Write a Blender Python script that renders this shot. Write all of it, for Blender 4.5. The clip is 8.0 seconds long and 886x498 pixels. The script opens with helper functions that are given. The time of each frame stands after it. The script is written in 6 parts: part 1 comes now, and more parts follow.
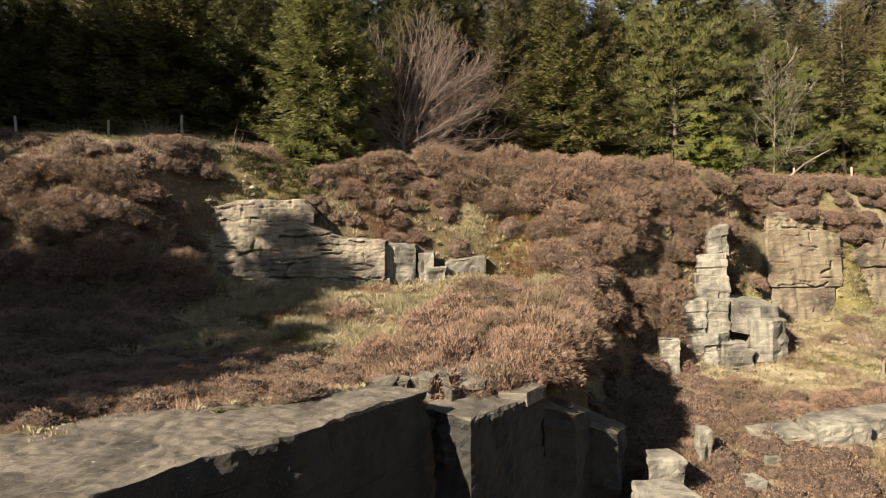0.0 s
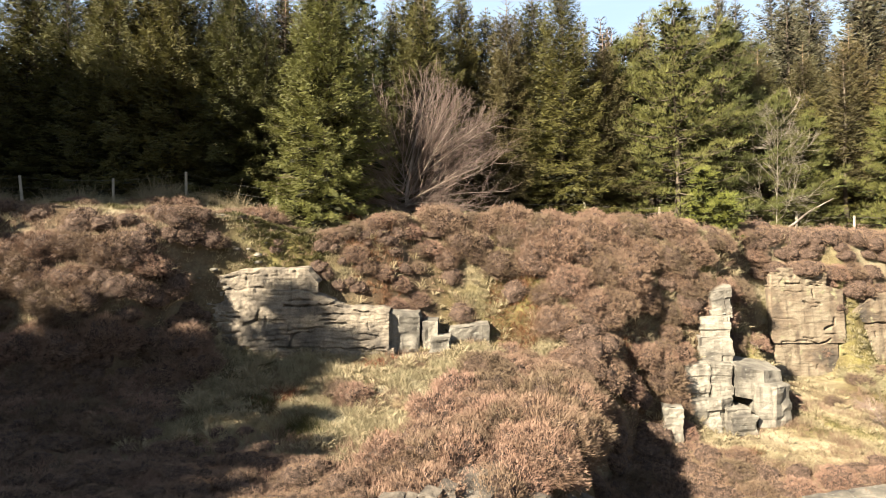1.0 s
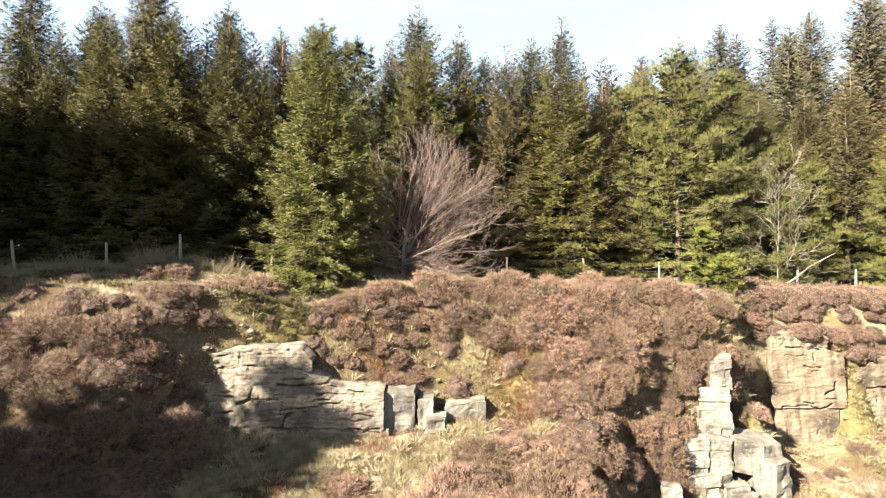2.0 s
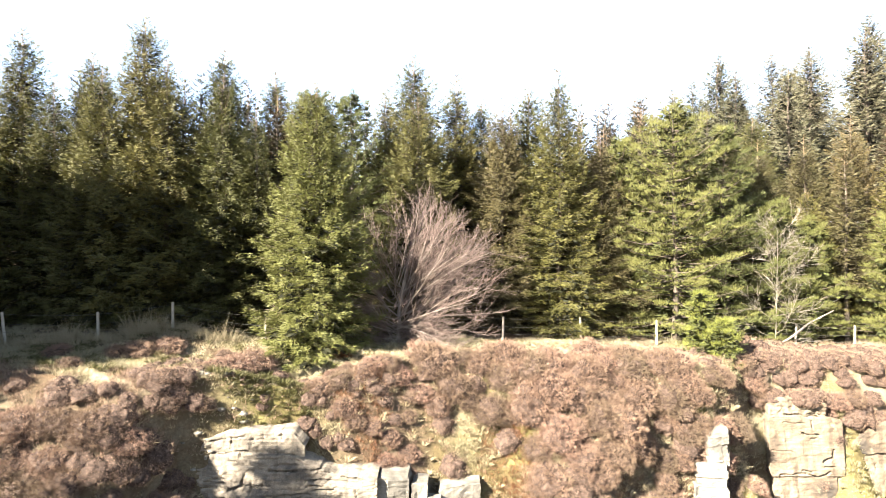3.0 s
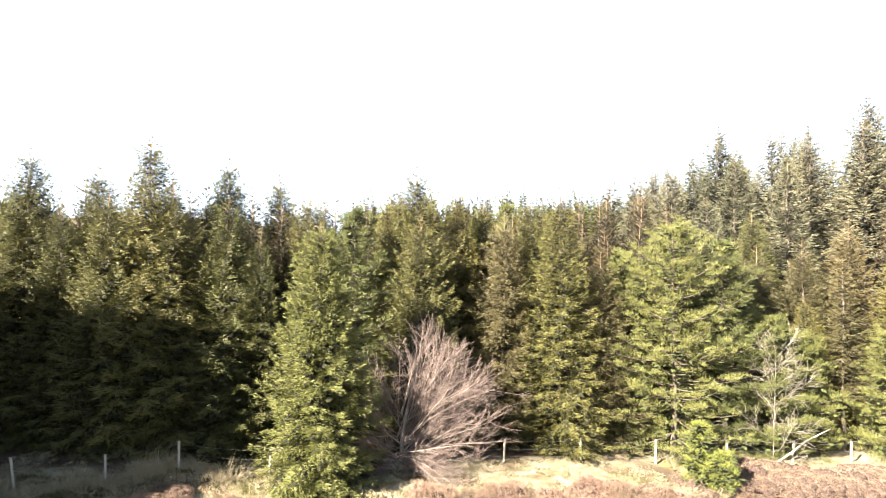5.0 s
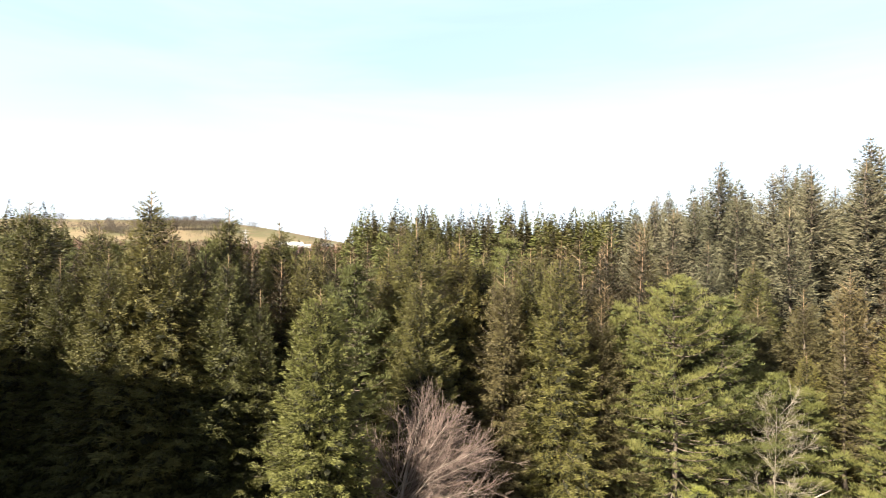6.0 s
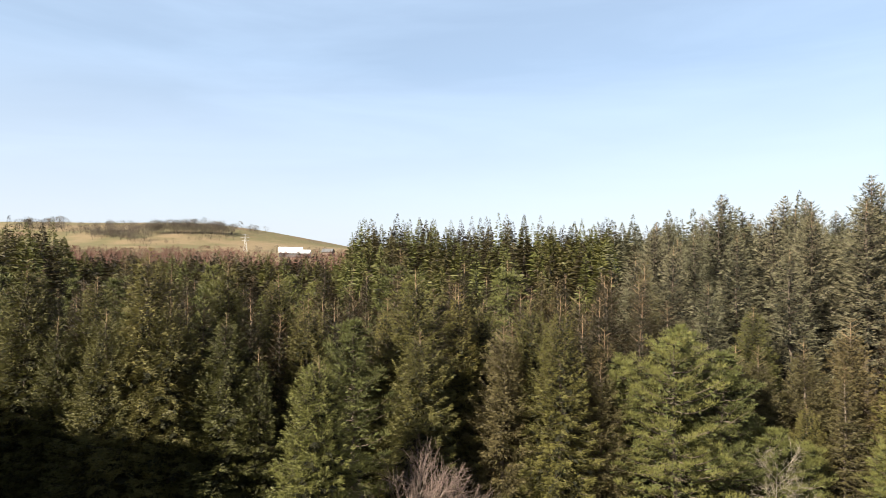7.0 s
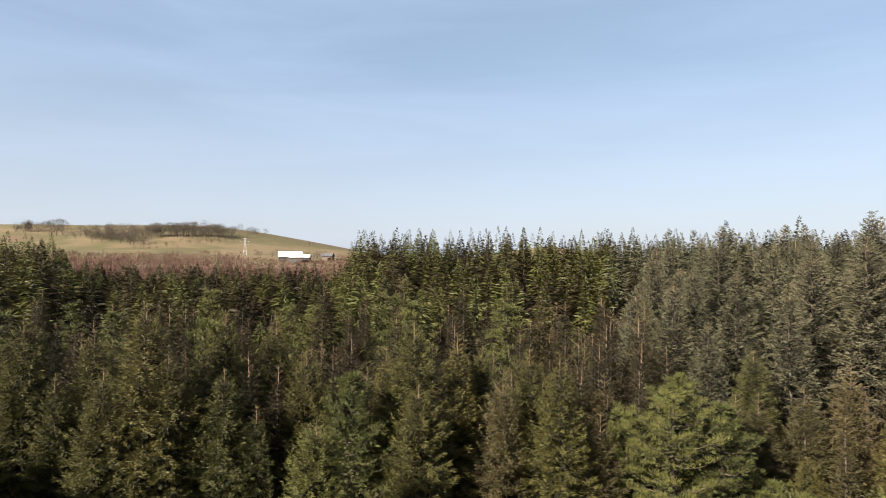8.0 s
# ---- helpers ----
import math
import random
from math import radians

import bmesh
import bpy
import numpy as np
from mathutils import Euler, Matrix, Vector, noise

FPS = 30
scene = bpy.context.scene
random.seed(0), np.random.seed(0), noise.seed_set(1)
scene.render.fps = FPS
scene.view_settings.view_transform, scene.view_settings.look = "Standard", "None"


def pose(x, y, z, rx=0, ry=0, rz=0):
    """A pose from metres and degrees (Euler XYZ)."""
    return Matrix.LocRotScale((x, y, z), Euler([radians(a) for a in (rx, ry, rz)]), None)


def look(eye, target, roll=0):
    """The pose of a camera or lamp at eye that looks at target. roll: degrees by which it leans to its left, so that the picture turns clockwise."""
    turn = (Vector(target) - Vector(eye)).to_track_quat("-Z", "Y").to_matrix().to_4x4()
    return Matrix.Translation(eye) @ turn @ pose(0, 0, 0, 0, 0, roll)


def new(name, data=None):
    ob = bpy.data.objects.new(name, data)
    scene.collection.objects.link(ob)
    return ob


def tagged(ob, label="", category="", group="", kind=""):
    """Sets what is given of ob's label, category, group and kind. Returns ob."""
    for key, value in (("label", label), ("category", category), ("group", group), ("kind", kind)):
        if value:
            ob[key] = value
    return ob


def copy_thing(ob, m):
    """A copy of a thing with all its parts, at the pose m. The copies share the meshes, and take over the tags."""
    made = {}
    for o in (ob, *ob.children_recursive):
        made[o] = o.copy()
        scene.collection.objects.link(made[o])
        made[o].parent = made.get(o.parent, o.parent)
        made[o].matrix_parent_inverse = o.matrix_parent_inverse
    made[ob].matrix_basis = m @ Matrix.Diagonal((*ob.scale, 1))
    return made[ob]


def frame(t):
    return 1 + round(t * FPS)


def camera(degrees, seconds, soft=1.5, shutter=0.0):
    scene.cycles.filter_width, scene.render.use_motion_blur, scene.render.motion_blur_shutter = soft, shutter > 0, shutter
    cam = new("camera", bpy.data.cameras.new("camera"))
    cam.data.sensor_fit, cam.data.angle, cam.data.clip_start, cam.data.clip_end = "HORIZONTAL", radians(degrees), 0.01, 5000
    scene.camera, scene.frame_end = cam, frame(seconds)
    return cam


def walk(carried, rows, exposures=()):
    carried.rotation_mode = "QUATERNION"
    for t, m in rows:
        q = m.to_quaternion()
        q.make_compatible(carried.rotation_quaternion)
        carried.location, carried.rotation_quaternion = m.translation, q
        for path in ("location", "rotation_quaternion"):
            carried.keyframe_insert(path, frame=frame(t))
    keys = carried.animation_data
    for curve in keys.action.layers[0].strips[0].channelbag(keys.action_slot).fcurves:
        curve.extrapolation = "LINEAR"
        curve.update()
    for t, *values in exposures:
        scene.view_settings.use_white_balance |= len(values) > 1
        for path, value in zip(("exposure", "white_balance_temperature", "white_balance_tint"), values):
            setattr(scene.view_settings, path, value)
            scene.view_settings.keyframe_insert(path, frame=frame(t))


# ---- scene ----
# ---- camera ----
cam = camera(72.0, 8.0, soft=0.9)
ROWS = [
    (0.0, -0.000, -0.000, 0.000, -0.04, 1.20, 0.51),
    (0.5, 0.010, -0.044, 1.002, -0.06, 1.30, 0.42),
    (1.0, -0.098, -0.080, 2.077, 0.00, 1.40, 0.40),
    (1.5, -0.051, -0.004, 3.260, 0.07, 1.46, 0.27),
    (3.0, 0.211, 0.289, 7.106, -0.01, 1.15, 0.10),
    (3.5, 0.130, 0.197, 8.488, 0.00, 1.14, 0.13),
    (4.0, 0.099, 0.015, 9.754, 0.01, 1.03, 0.01),
    (4.5, 0.052, -0.142, 11.102, -0.08, 0.97, -0.02),
    (6.0, 0.097, -0.076, 15.005, 0.01, 1.04, -0.47),
    (6.5, 0.096, -0.096, 16.257, 0.02, 1.01, -0.48),
    (7.0, 0.130, -0.027, 17.527, 0.03, 1.05, -0.46),
    (7.5, 0.140, 0.007, 18.805, 0.03, 1.04, -0.39),
    (8.0, 0.168, 0.055, 20.000, 0.02, 0.97, -0.38),
]
EXPOSURES = [(0.0, 2.42, 6850, 9), (0.5, 2.58, 6800, 9), (1.0, 2.98, 6750, 9), (1.5, 3.14, 6700, 9.5), (2.8, 3.88, 6250, 10), (3.5, 3.99, 6210, 10), (4.0, 3.99, 6180, 10), (4.5, 4.25, 6150, 10),
             (5.8, 3.22, 6500, 10), (6.5, 2.72, 6550, 10), (8.0, 2.11, 6420, 11.5)]
walk(cam, [(t, pose(x, y, z, 90 + pitch, roll, yaw)) for t, x, y, z, yaw, pitch, roll in ROWS], EXPOSURES)

# ---- light ----
SUN_FROM = Vector((-0.75, -0.66, 0.60)).normalized()
SUN_ELEVATION = math.asin(SUN_FROM.z)
SUN_ROTATION = math.atan2(SUN_FROM.x, SUN_FROM.y)
sun = new("sun", bpy.data.lights.new("sun", "SUN"))
sun.data.energy, sun.data.angle, sun.data.color = 5.0, radians(0.6), (1.0, 0.90, 0.74)
sun.matrix_world = look(SUN_FROM * 50, (0, 0, 0))

world = bpy.data.worlds.new("sky")
scene.world = world
world.use_nodes = True
wt = world.node_tree
wt.nodes.clear()


def wire(tree, a, out, b, inp):
    tree.links.new(a.outputs[out], b.inputs[inp])


w_out = wt.nodes.new("ShaderNodeOutputWorld")
w_bg = wt.nodes.new("ShaderNodeBackground")
w_bg.inputs["Strength"].default_value = 0.0265
w_sky = wt.nodes.new("ShaderNodeTexSky")
w_sky.sky_type, w_sky.sun_disc = "NISHITA", False
w_sky.sun_elevation, w_sky.sun_rotation = SUN_ELEVATION, SUN_ROTATION
w_sky.air_density, w_sky.dust_density, w_sky.ozone_density = 1.0, 1.2, 0.5
# thin cirrus over the whole sky
w_co = wt.nodes.new("ShaderNodeTexCoord")
w_map = wt.nodes.new("ShaderNodeMapping")
w_map.inputs["Rotation"].default_value = (0.0, radians(-14), radians(20))
w_map.inputs["Scale"].default_value = (1.0, 1.6, 7.0)
w_n = wt.nodes.new("ShaderNodeTexNoise")
w_n.inputs["Scale"].default_value, w_n.inputs["Detail"].default_value, w_n.inputs["Roughness"].default_value = 1.5, 8.0, 0.55
w_n.inputs["Distortion"].default_value = 0.5
w_r = wt.nodes.new("ShaderNodeMapRange")
w_r.inputs["From Min"].default_value, w_r.inputs["From Max"].default_value = 0.40, 0.80
w_r.inputs["To Min"].default_value, w_r.inputs["To Max"].default_value = 0.34, 0.52
w_mix = wt.nodes.new("ShaderNodeMix")
w_mix.data_type = "RGBA"
w_mix.inputs["B"].default_value = (6.4, 8.25, 10.7, 1.0)
wire(wt, w_co, "Generated", w_map, "Vector")
wire(wt, w_map, "Vector", w_n, "Vector")
wire(wt, w_n, "Fac", w_r, "Value")
# haze towards the horizon
w_sep = wt.nodes.new("ShaderNodeSeparateXYZ")
w_h = wt.nodes.new("ShaderNodeMapRange")
w_h.inputs["From Min"].default_value, w_h.inputs["From Max"].default_value = 0.0, 0.30
w_h.inputs["To Min"].default_value, w_h.inputs["To Max"].default_value = 0.55, 0.0
wire(wt, w_co, "Generated", w_sep, "Vector")
wire(wt, w_sep, "Z", w_h, "Value")
w_clear = wt.nodes.new("ShaderNodeMapRange")
w_clear.inputs["From Min"].default_value, w_clear.inputs["From Max"].default_value = 0.42, 0.85
w_clear.inputs["To Min"].default_value, w_clear.inputs["To Max"].default_value = 1.0, 0.12
w_thin = wt.nodes.new("ShaderNodeMath")
w_thin.operation = "MULTIPLY"
wire(wt, w_sep, "Z", w_clear, "Value")
wire(wt, w_r, "Result", w_thin, 0)
wire(wt, w_clear, "Result", w_thin, 1)
wire(wt, w_thin, "Value", w_mix, "Factor")
wire(wt, w_sky, "Color", w_mix, "A")
w_haze = wt.nodes.new("ShaderNodeMix")
w_haze.data_type = "RGBA"
w_haze.inputs["B"].default_value = (6.8, 7.1, 7.9, 1.0)
wire(wt, w_h, "Result", w_haze, "Factor")
wire(wt, w_mix, "Result", w_haze, "A")
wire(wt, w_haze, "Result", w_bg, "Color")
wire(wt, w_bg, "Background", w_out, "Surface")


# ---- materials ----
def material(name):
    m = bpy.data.materials.new(name)
    m.use_nodes = True
    t = m.node_tree
    return m, t, t.nodes["Principled BSDF"]


def noise_node(t, scale, detail=6.0, rough=0.6, coord="Object"):
    co = t.nodes.new("ShaderNodeTexCoord") if coord != "Position" else t.nodes.new("ShaderNodeNewGeometry")
    n = t.nodes.new("ShaderNodeTexNoise")
    n.inputs["Scale"].default_value, n.inputs["Detail"].default_value, n.inputs["Roughness"].default_value = scale, detail, rough
    wire(t, co, coord, n, "Vector")
    return n


def ramp(t, src, out, stops):
    r = t.nodes.new("ShaderNodeValToRGB")
    while len(r.color_ramp.elements) < len(stops):
        r.color_ramp.elements.new(0.5)
    for e, (p, c) in zip(r.color_ramp.elements, stops):
        e.position, e.color = p, (*c, 1.0)
    wire(t, src, out, r, "Fac")
    return r


def mix(t, fac, a, b, blend="MIX"):
    m = t.nodes.new("ShaderNodeMix")
    m.data_type, m.blend_type = "RGBA", blend
    for sock, v in (("Factor", fac), ("A", a), ("B", b)):
        if isinstance(v, tuple) and hasattr(v[0], "outputs"):
            t.links.new(v[0].outputs[v[1]], m.inputs[sock])
        elif isinstance(v, tuple):
            m.inputs[sock].default_value = (*v, 1.0)
        else:
            m.inputs[sock].default_value = v
    return m


def spread(t, node, out, lo, hi):
    r = t.nodes.new("ShaderNodeMapRange")
    r.inputs["From Min"].default_value, r.inputs["From Max"].default_value = lo, hi
    wire(t, node, out, r, "Value")
    return r


def leaf_material(name, dark, light, odd, per_thing=0.35, through_light=0.25):
    """Needles, sprigs and blades: each island its own tint, each plant its own cast."""
    m, t, b = material(name)
    g = t.nodes.new("ShaderNodeNewGeometry")
    o = t.nodes.new("ShaderNodeObjectInfo")
    r = ramp(t, g, "Random Per Island", [(0.0, dark), (0.75, light), (1.0, odd)])
    patch = noise_node(t, 2.6, 3.0, 0.6, "Position")
    soft = ramp(t, patch, "Fac", [(0.30, dark), (0.50, tuple(0.35 * a + 0.65 * c for a, c in zip(dark, light))), (0.68, light), (0.85, odd)])
    k0 = mix(t, 0.74, (r, "Color"), (soft, "Color"))
    big = noise_node(t, 0.7, 3.0, 0.5, "Position")
    k = mix(t, (spread(t, big, "Fac", 0.35, 0.7), "Result"), (k0, "Result"), tuple(0.45 * a + 0.55 * c for a, c in zip(dark, light)))
    h = t.nodes.new("ShaderNodeHueSaturation")
    v = t.nodes.new("ShaderNodeMapRange")
    v.inputs["To Min"].default_value, v.inputs["To Max"].default_value = 1 - per_thing, 1 + per_thing
    wire(t, o, "Random", v, "Value")
    wire(t, v, "Result", h, "Value")
    hu = t.nodes.new("ShaderNodeMapRange")
    hu.inputs["To Min"].default_value, hu.inputs["To Max"].default_value = 0.5 + 0.05 * per_thing, 0.5 - 0.05 * per_thing
    wire(t, o, "Random", hu, "Value")
    wire(t, hu, "Result", h, "Hue")
    wire(t, k, "Result", h, "Color")
    wire(t, h, "Color", b, "Base Color")
    b.inputs["Roughness"].default_value = 0.65
    b.inputs["Specular IOR Level"].default_value = 0.25
    tr = t.nodes.new("ShaderNodeBsdfTranslucent")
    wire(t, h, "Color", tr, "Color")
    ms = t.nodes.new("ShaderNodeMixShader")
    ms.inputs["Fac"].default_value = through_light
    out = t.nodes["Material Output"]
    t.links.new(b.outputs[0], ms.inputs[1])
    t.links.new(tr.outputs[0], ms.inputs[2])
    t.links.new(ms.outputs[0], out.inputs["Surface"])
    return m


def rough_material(name, stops, scale, fine, bump=0.4, roughness=0.9):
    m, t, b = material(name)
    n = noise_node(t, scale, 8.0, 0.62, "Position")
    r = ramp(t, n, "Fac", stops)
    f = noise_node(t, fine, 5.0, 0.7, "Position")
    fr = ramp(t, f, "Fac", [(0.3, (0.55, 0.55, 0.55)), (0.7, (1.25, 1.25, 1.25))])
    k = mix(t, 0.8, (r, "Color"), (fr, "Color"), "MULTIPLY")
    wire(t, k, "Result", b, "Base Color")
    b.inputs["Roughness"].default_value = roughness
    b.inputs["Specular IOR Level"].default_value = 0.2
    bu = t.nodes.new("ShaderNodeBump")
    bu.inputs["Strength"].default_value, bu.inputs["Distance"].default_value = bump, 0.05
    wire(t, f, "Fac", bu, "Height")
    wire(t, bu, "Normal", b, "Normal")
    return m


def gritstone(name, pale, mid, dark, lichen, speck=9.0, few=0.62, bedded=0.58):
    """Weathered gritstone: bedding lines, rust runs, black algae and pale lichen."""
    m, t, b = material(name)
    n = noise_node(t, 0.9, 8.0, 0.6, "Position")
    base = ramp(t, n, "Fac", [(0.34, dark), (0.46, mid), (0.57, pale), (0.68, mid), (0.78, dark)])
    geo = t.nodes.new("ShaderNodeNewGeometry")

    def stretched(scale, factor):
        mp = t.nodes.new("ShaderNodeMapping")
        mp.inputs["Scale"].default_value = scale
        wire(t, geo, "Position", mp, "Vector")
        nn = t.nodes.new("ShaderNodeTexNoise")
        nn.inputs["Scale"].default_value, nn.inputs["Detail"].default_value = factor, 6.0
        wire(t, mp, "Vector", nn, "Vector")
        return nn
    beds = stretched((0.5, 0.5, 7.0), 1.6)
    runs = stretched((3.0, 3.0, 0.35), 1.3)
    k1 = mix(t, (spread(t, beds, "Fac", bedded, bedded + 0.25), "Result"), (base, "Color"), dark)
    k2 = mix(t, (spread(t, runs, "Fac", 0.50, 0.66), "Result"), (k1, "Result"), tuple(0.62 * a for a in mid))
    spots = noise_node(t, speck, 4.0, 0.6, "Position")
    k3 = mix(t, (spread(t, spots, "Fac", few, few + 0.08), "Result"), (k2, "Result"), lichen)
    fine = noise_node(t, 28.0, 5.0, 0.75, "Position")
    fr = ramp(t, fine, "Fac", [(0.28, (0.45, 0.45, 0.45)), (0.7, (1.25, 1.25, 1.25))])
    k4 = mix(t, 0.8, (k3, "Result"), (fr, "Color"), "MULTIPLY")
    wire(t, k4, "Result", b, "Base Color")
    b.inputs["Roughness"].default_value = 0.85
    b.inputs["Specular IOR Level"].default_value = 0.25
    add = t.nodes.new("ShaderNodeMath")
    add.operation = "ADD"
    wire(t, beds, "Fac", add, 0)
    wire(t, fine, "Fac", add, 1)
    bu = t.nodes.new("ShaderNodeBump")
    bu.inputs["Strength"].default_value, bu.inputs["Distance"].default_value = 0.6, 0.04
    wire(t, add, "Value", bu, "Height")
    wire(t, bu, "Normal", b, "Normal")
    return m


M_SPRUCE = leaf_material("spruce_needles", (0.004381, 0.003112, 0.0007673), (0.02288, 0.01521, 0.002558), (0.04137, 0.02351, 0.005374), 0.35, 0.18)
M_BRIGHT = leaf_material("fresh_spruce_needles", (0.02572, 0.02889, 0.0066), (0.08928, 0.09015, 0.0204), (0.1359, 0.1097, 0.036), 0.05, 0.18)
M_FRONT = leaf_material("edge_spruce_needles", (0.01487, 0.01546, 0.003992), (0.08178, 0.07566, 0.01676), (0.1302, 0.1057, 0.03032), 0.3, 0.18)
M_YELLOW = leaf_material("yellow_green_needles", (0.01769, 0.01761, 0.00409), (0.08666, 0.07839, 0.01933), (0.1282, 0.1023, 0.03345), 0.15, 0.18)
M_SITKA = leaf_material("sitka_needles", (0.02026, 0.02006, 0.01075), (0.09028, 0.08462, 0.04649), (0.1337, 0.1151, 0.06869), 0.3, 0.18)
M_TAN = leaf_material("browned_needles", (0.02092, 0.01756, 0.006328), (0.07399, 0.06065, 0.0217), (0.09647, 0.0638, 0.03074), 0.25, 0.18)
M_PINE = leaf_material("pine_needles", (0.02926, 0.0326, 0.008489), (0.09756, 0.09892, 0.02614), (0.1301, 0.1125, 0.04246), 0.25, 0.18)
M_SAPLING = leaf_material("sapling_needles", (0.05638, 0.06264, 0.0122), (0.1762, 0.1827, 0.03771), (0.2326, 0.2153, 0.05546), 0.1, 0.2)
M_HEATHER = leaf_material("heather_sprigs", (0.06293, 0.03875, 0.02473), (0.1553, 0.1027, 0.07041), (0.1669, 0.1313, 0.09775), 0.3, 0.10)
M_BRACKEN = leaf_material("dead_bracken", (0.063, 0.02205, 0.00945), (0.126, 0.04725, 0.0189), (0.189, 0.1008, 0.0441), 0.2, 0.2)
M_GRASS = leaf_material("bleached_grass", (0.07412, 0.05682, 0.02718), (0.2569, 0.2224, 0.1409), (0.1482, 0.1334, 0.05435), 0.2, 0.3)
M_MOSS = leaf_material("moss_grass", (0.02246, 0.02246, 0.005269), (0.05389, 0.0494, 0.01317), (0.07785, 0.05987, 0.02305), 0.2, 0.25)
M_BARK = rough_material("bark", [(0.3, (0.035, 0.028, 0.021)), (0.7, (0.098, 0.077, 0.0595))], 3.0, 20.0)
M_PALEBARK = rough_material("pale_bark", [(0.3, (0.115, 0.094, 0.077)), (0.7, (0.225, 0.19, 0.158))], 2.0, 20.0)
M_DEADWOOD = rough_material("grey_dead_wood", [(0.3, (0.095, 0.080, 0.062)), (0.7, (0.185, 0.160, 0.128))], 2.0, 20.0)
M_SHOOT = rough_material("tan_shoot_bark", [(0.3, (0.10, 0.068, 0.040)), (0.7, (0.19, 0.135, 0.085))], 3.0, 20.0)
M_TWIG = rough_material("red_twigs", [(0.3, (0.078, 0.054, 0.045)), (0.7, (0.165, 0.124, 0.106))], 2.0, 20.0)
M_FARTWIG = leaf_material("reddish_bare_twigs", (0.04368, 0.01922, 0.01386), (0.09832, 0.04805, 0.03465), (0.131, 0.07207, 0.05198), 0.1, 0.1)
M_FARBARE = leaf_material("grey_bare_twigs", (0.028, 0.021, 0.0154), (0.07, 0.056, 0.042), (0.098, 0.077, 0.056), 0.1, 0.1)
# inner needle colours, set dark so that gaps in the crowns look shaded
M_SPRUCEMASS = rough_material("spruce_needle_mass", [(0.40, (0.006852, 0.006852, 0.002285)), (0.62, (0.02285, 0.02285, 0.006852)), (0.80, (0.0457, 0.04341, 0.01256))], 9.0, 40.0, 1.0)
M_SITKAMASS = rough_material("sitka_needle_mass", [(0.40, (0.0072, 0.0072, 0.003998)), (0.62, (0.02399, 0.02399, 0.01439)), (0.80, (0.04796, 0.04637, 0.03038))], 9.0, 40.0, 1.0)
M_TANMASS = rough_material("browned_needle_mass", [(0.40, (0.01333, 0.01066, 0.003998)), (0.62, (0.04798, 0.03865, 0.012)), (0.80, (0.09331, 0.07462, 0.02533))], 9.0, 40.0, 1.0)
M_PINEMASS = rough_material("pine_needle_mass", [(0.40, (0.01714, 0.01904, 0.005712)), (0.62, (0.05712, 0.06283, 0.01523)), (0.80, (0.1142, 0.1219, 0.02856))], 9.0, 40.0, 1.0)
# heather core colour, darker than the sprigs so gaps between read as shaded
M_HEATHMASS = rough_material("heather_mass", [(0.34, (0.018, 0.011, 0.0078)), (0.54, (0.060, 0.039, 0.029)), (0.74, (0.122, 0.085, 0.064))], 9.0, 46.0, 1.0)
M_STONE = gritstone("gritstone", (0.158, 0.143, 0.117), (0.107, 0.096, 0.078), (0.036, 0.032, 0.028), (0.1765, 0.1739, 0.1468))
M_FACE = gritstone("stained_face_gritstone", (0.165, 0.138, 0.104), (0.105, 0.088, 0.068), (0.030, 0.026, 0.022), (0.156, 0.1376, 0.1064), 7.0, 0.64, 0.54)
M_WALL = gritstone("rusty_wall_gritstone", (0.132, 0.108, 0.076), (0.092, 0.068, 0.046), (0.034, 0.028, 0.022), (0.1214, 0.1119, 0.06801), 3.0, 0.60)
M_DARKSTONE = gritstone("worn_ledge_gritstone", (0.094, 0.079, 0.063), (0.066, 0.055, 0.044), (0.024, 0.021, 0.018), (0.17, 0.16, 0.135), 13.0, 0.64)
# ledge and buttress sides: near-black in place of shade, with pale lichen specks
M_SHADESTONE = gritstone("shaded_side_gritstone", (0.018, 0.0158, 0.0132), (0.0125, 0.011, 0.0095), (0.0065, 0.0058, 0.005), (0.085, 0.085, 0.080), 55.0, 0.60)
M_WOOD = rough_material("weathered_post_wood", [(0.3, (0.176, 0.152, 0.12)), (0.7, (0.288, 0.256, 0.208))], 4.0, 40.0)
M_WIRE, _t, _b = material("galvanised_wire")
_b.inputs["Base Color"].default_value, _b.inputs["Metallic"].default_value, _b.inputs["Roughness"].default_value = (0.09, 0.085, 0.08, 1), 0.5, 0.7


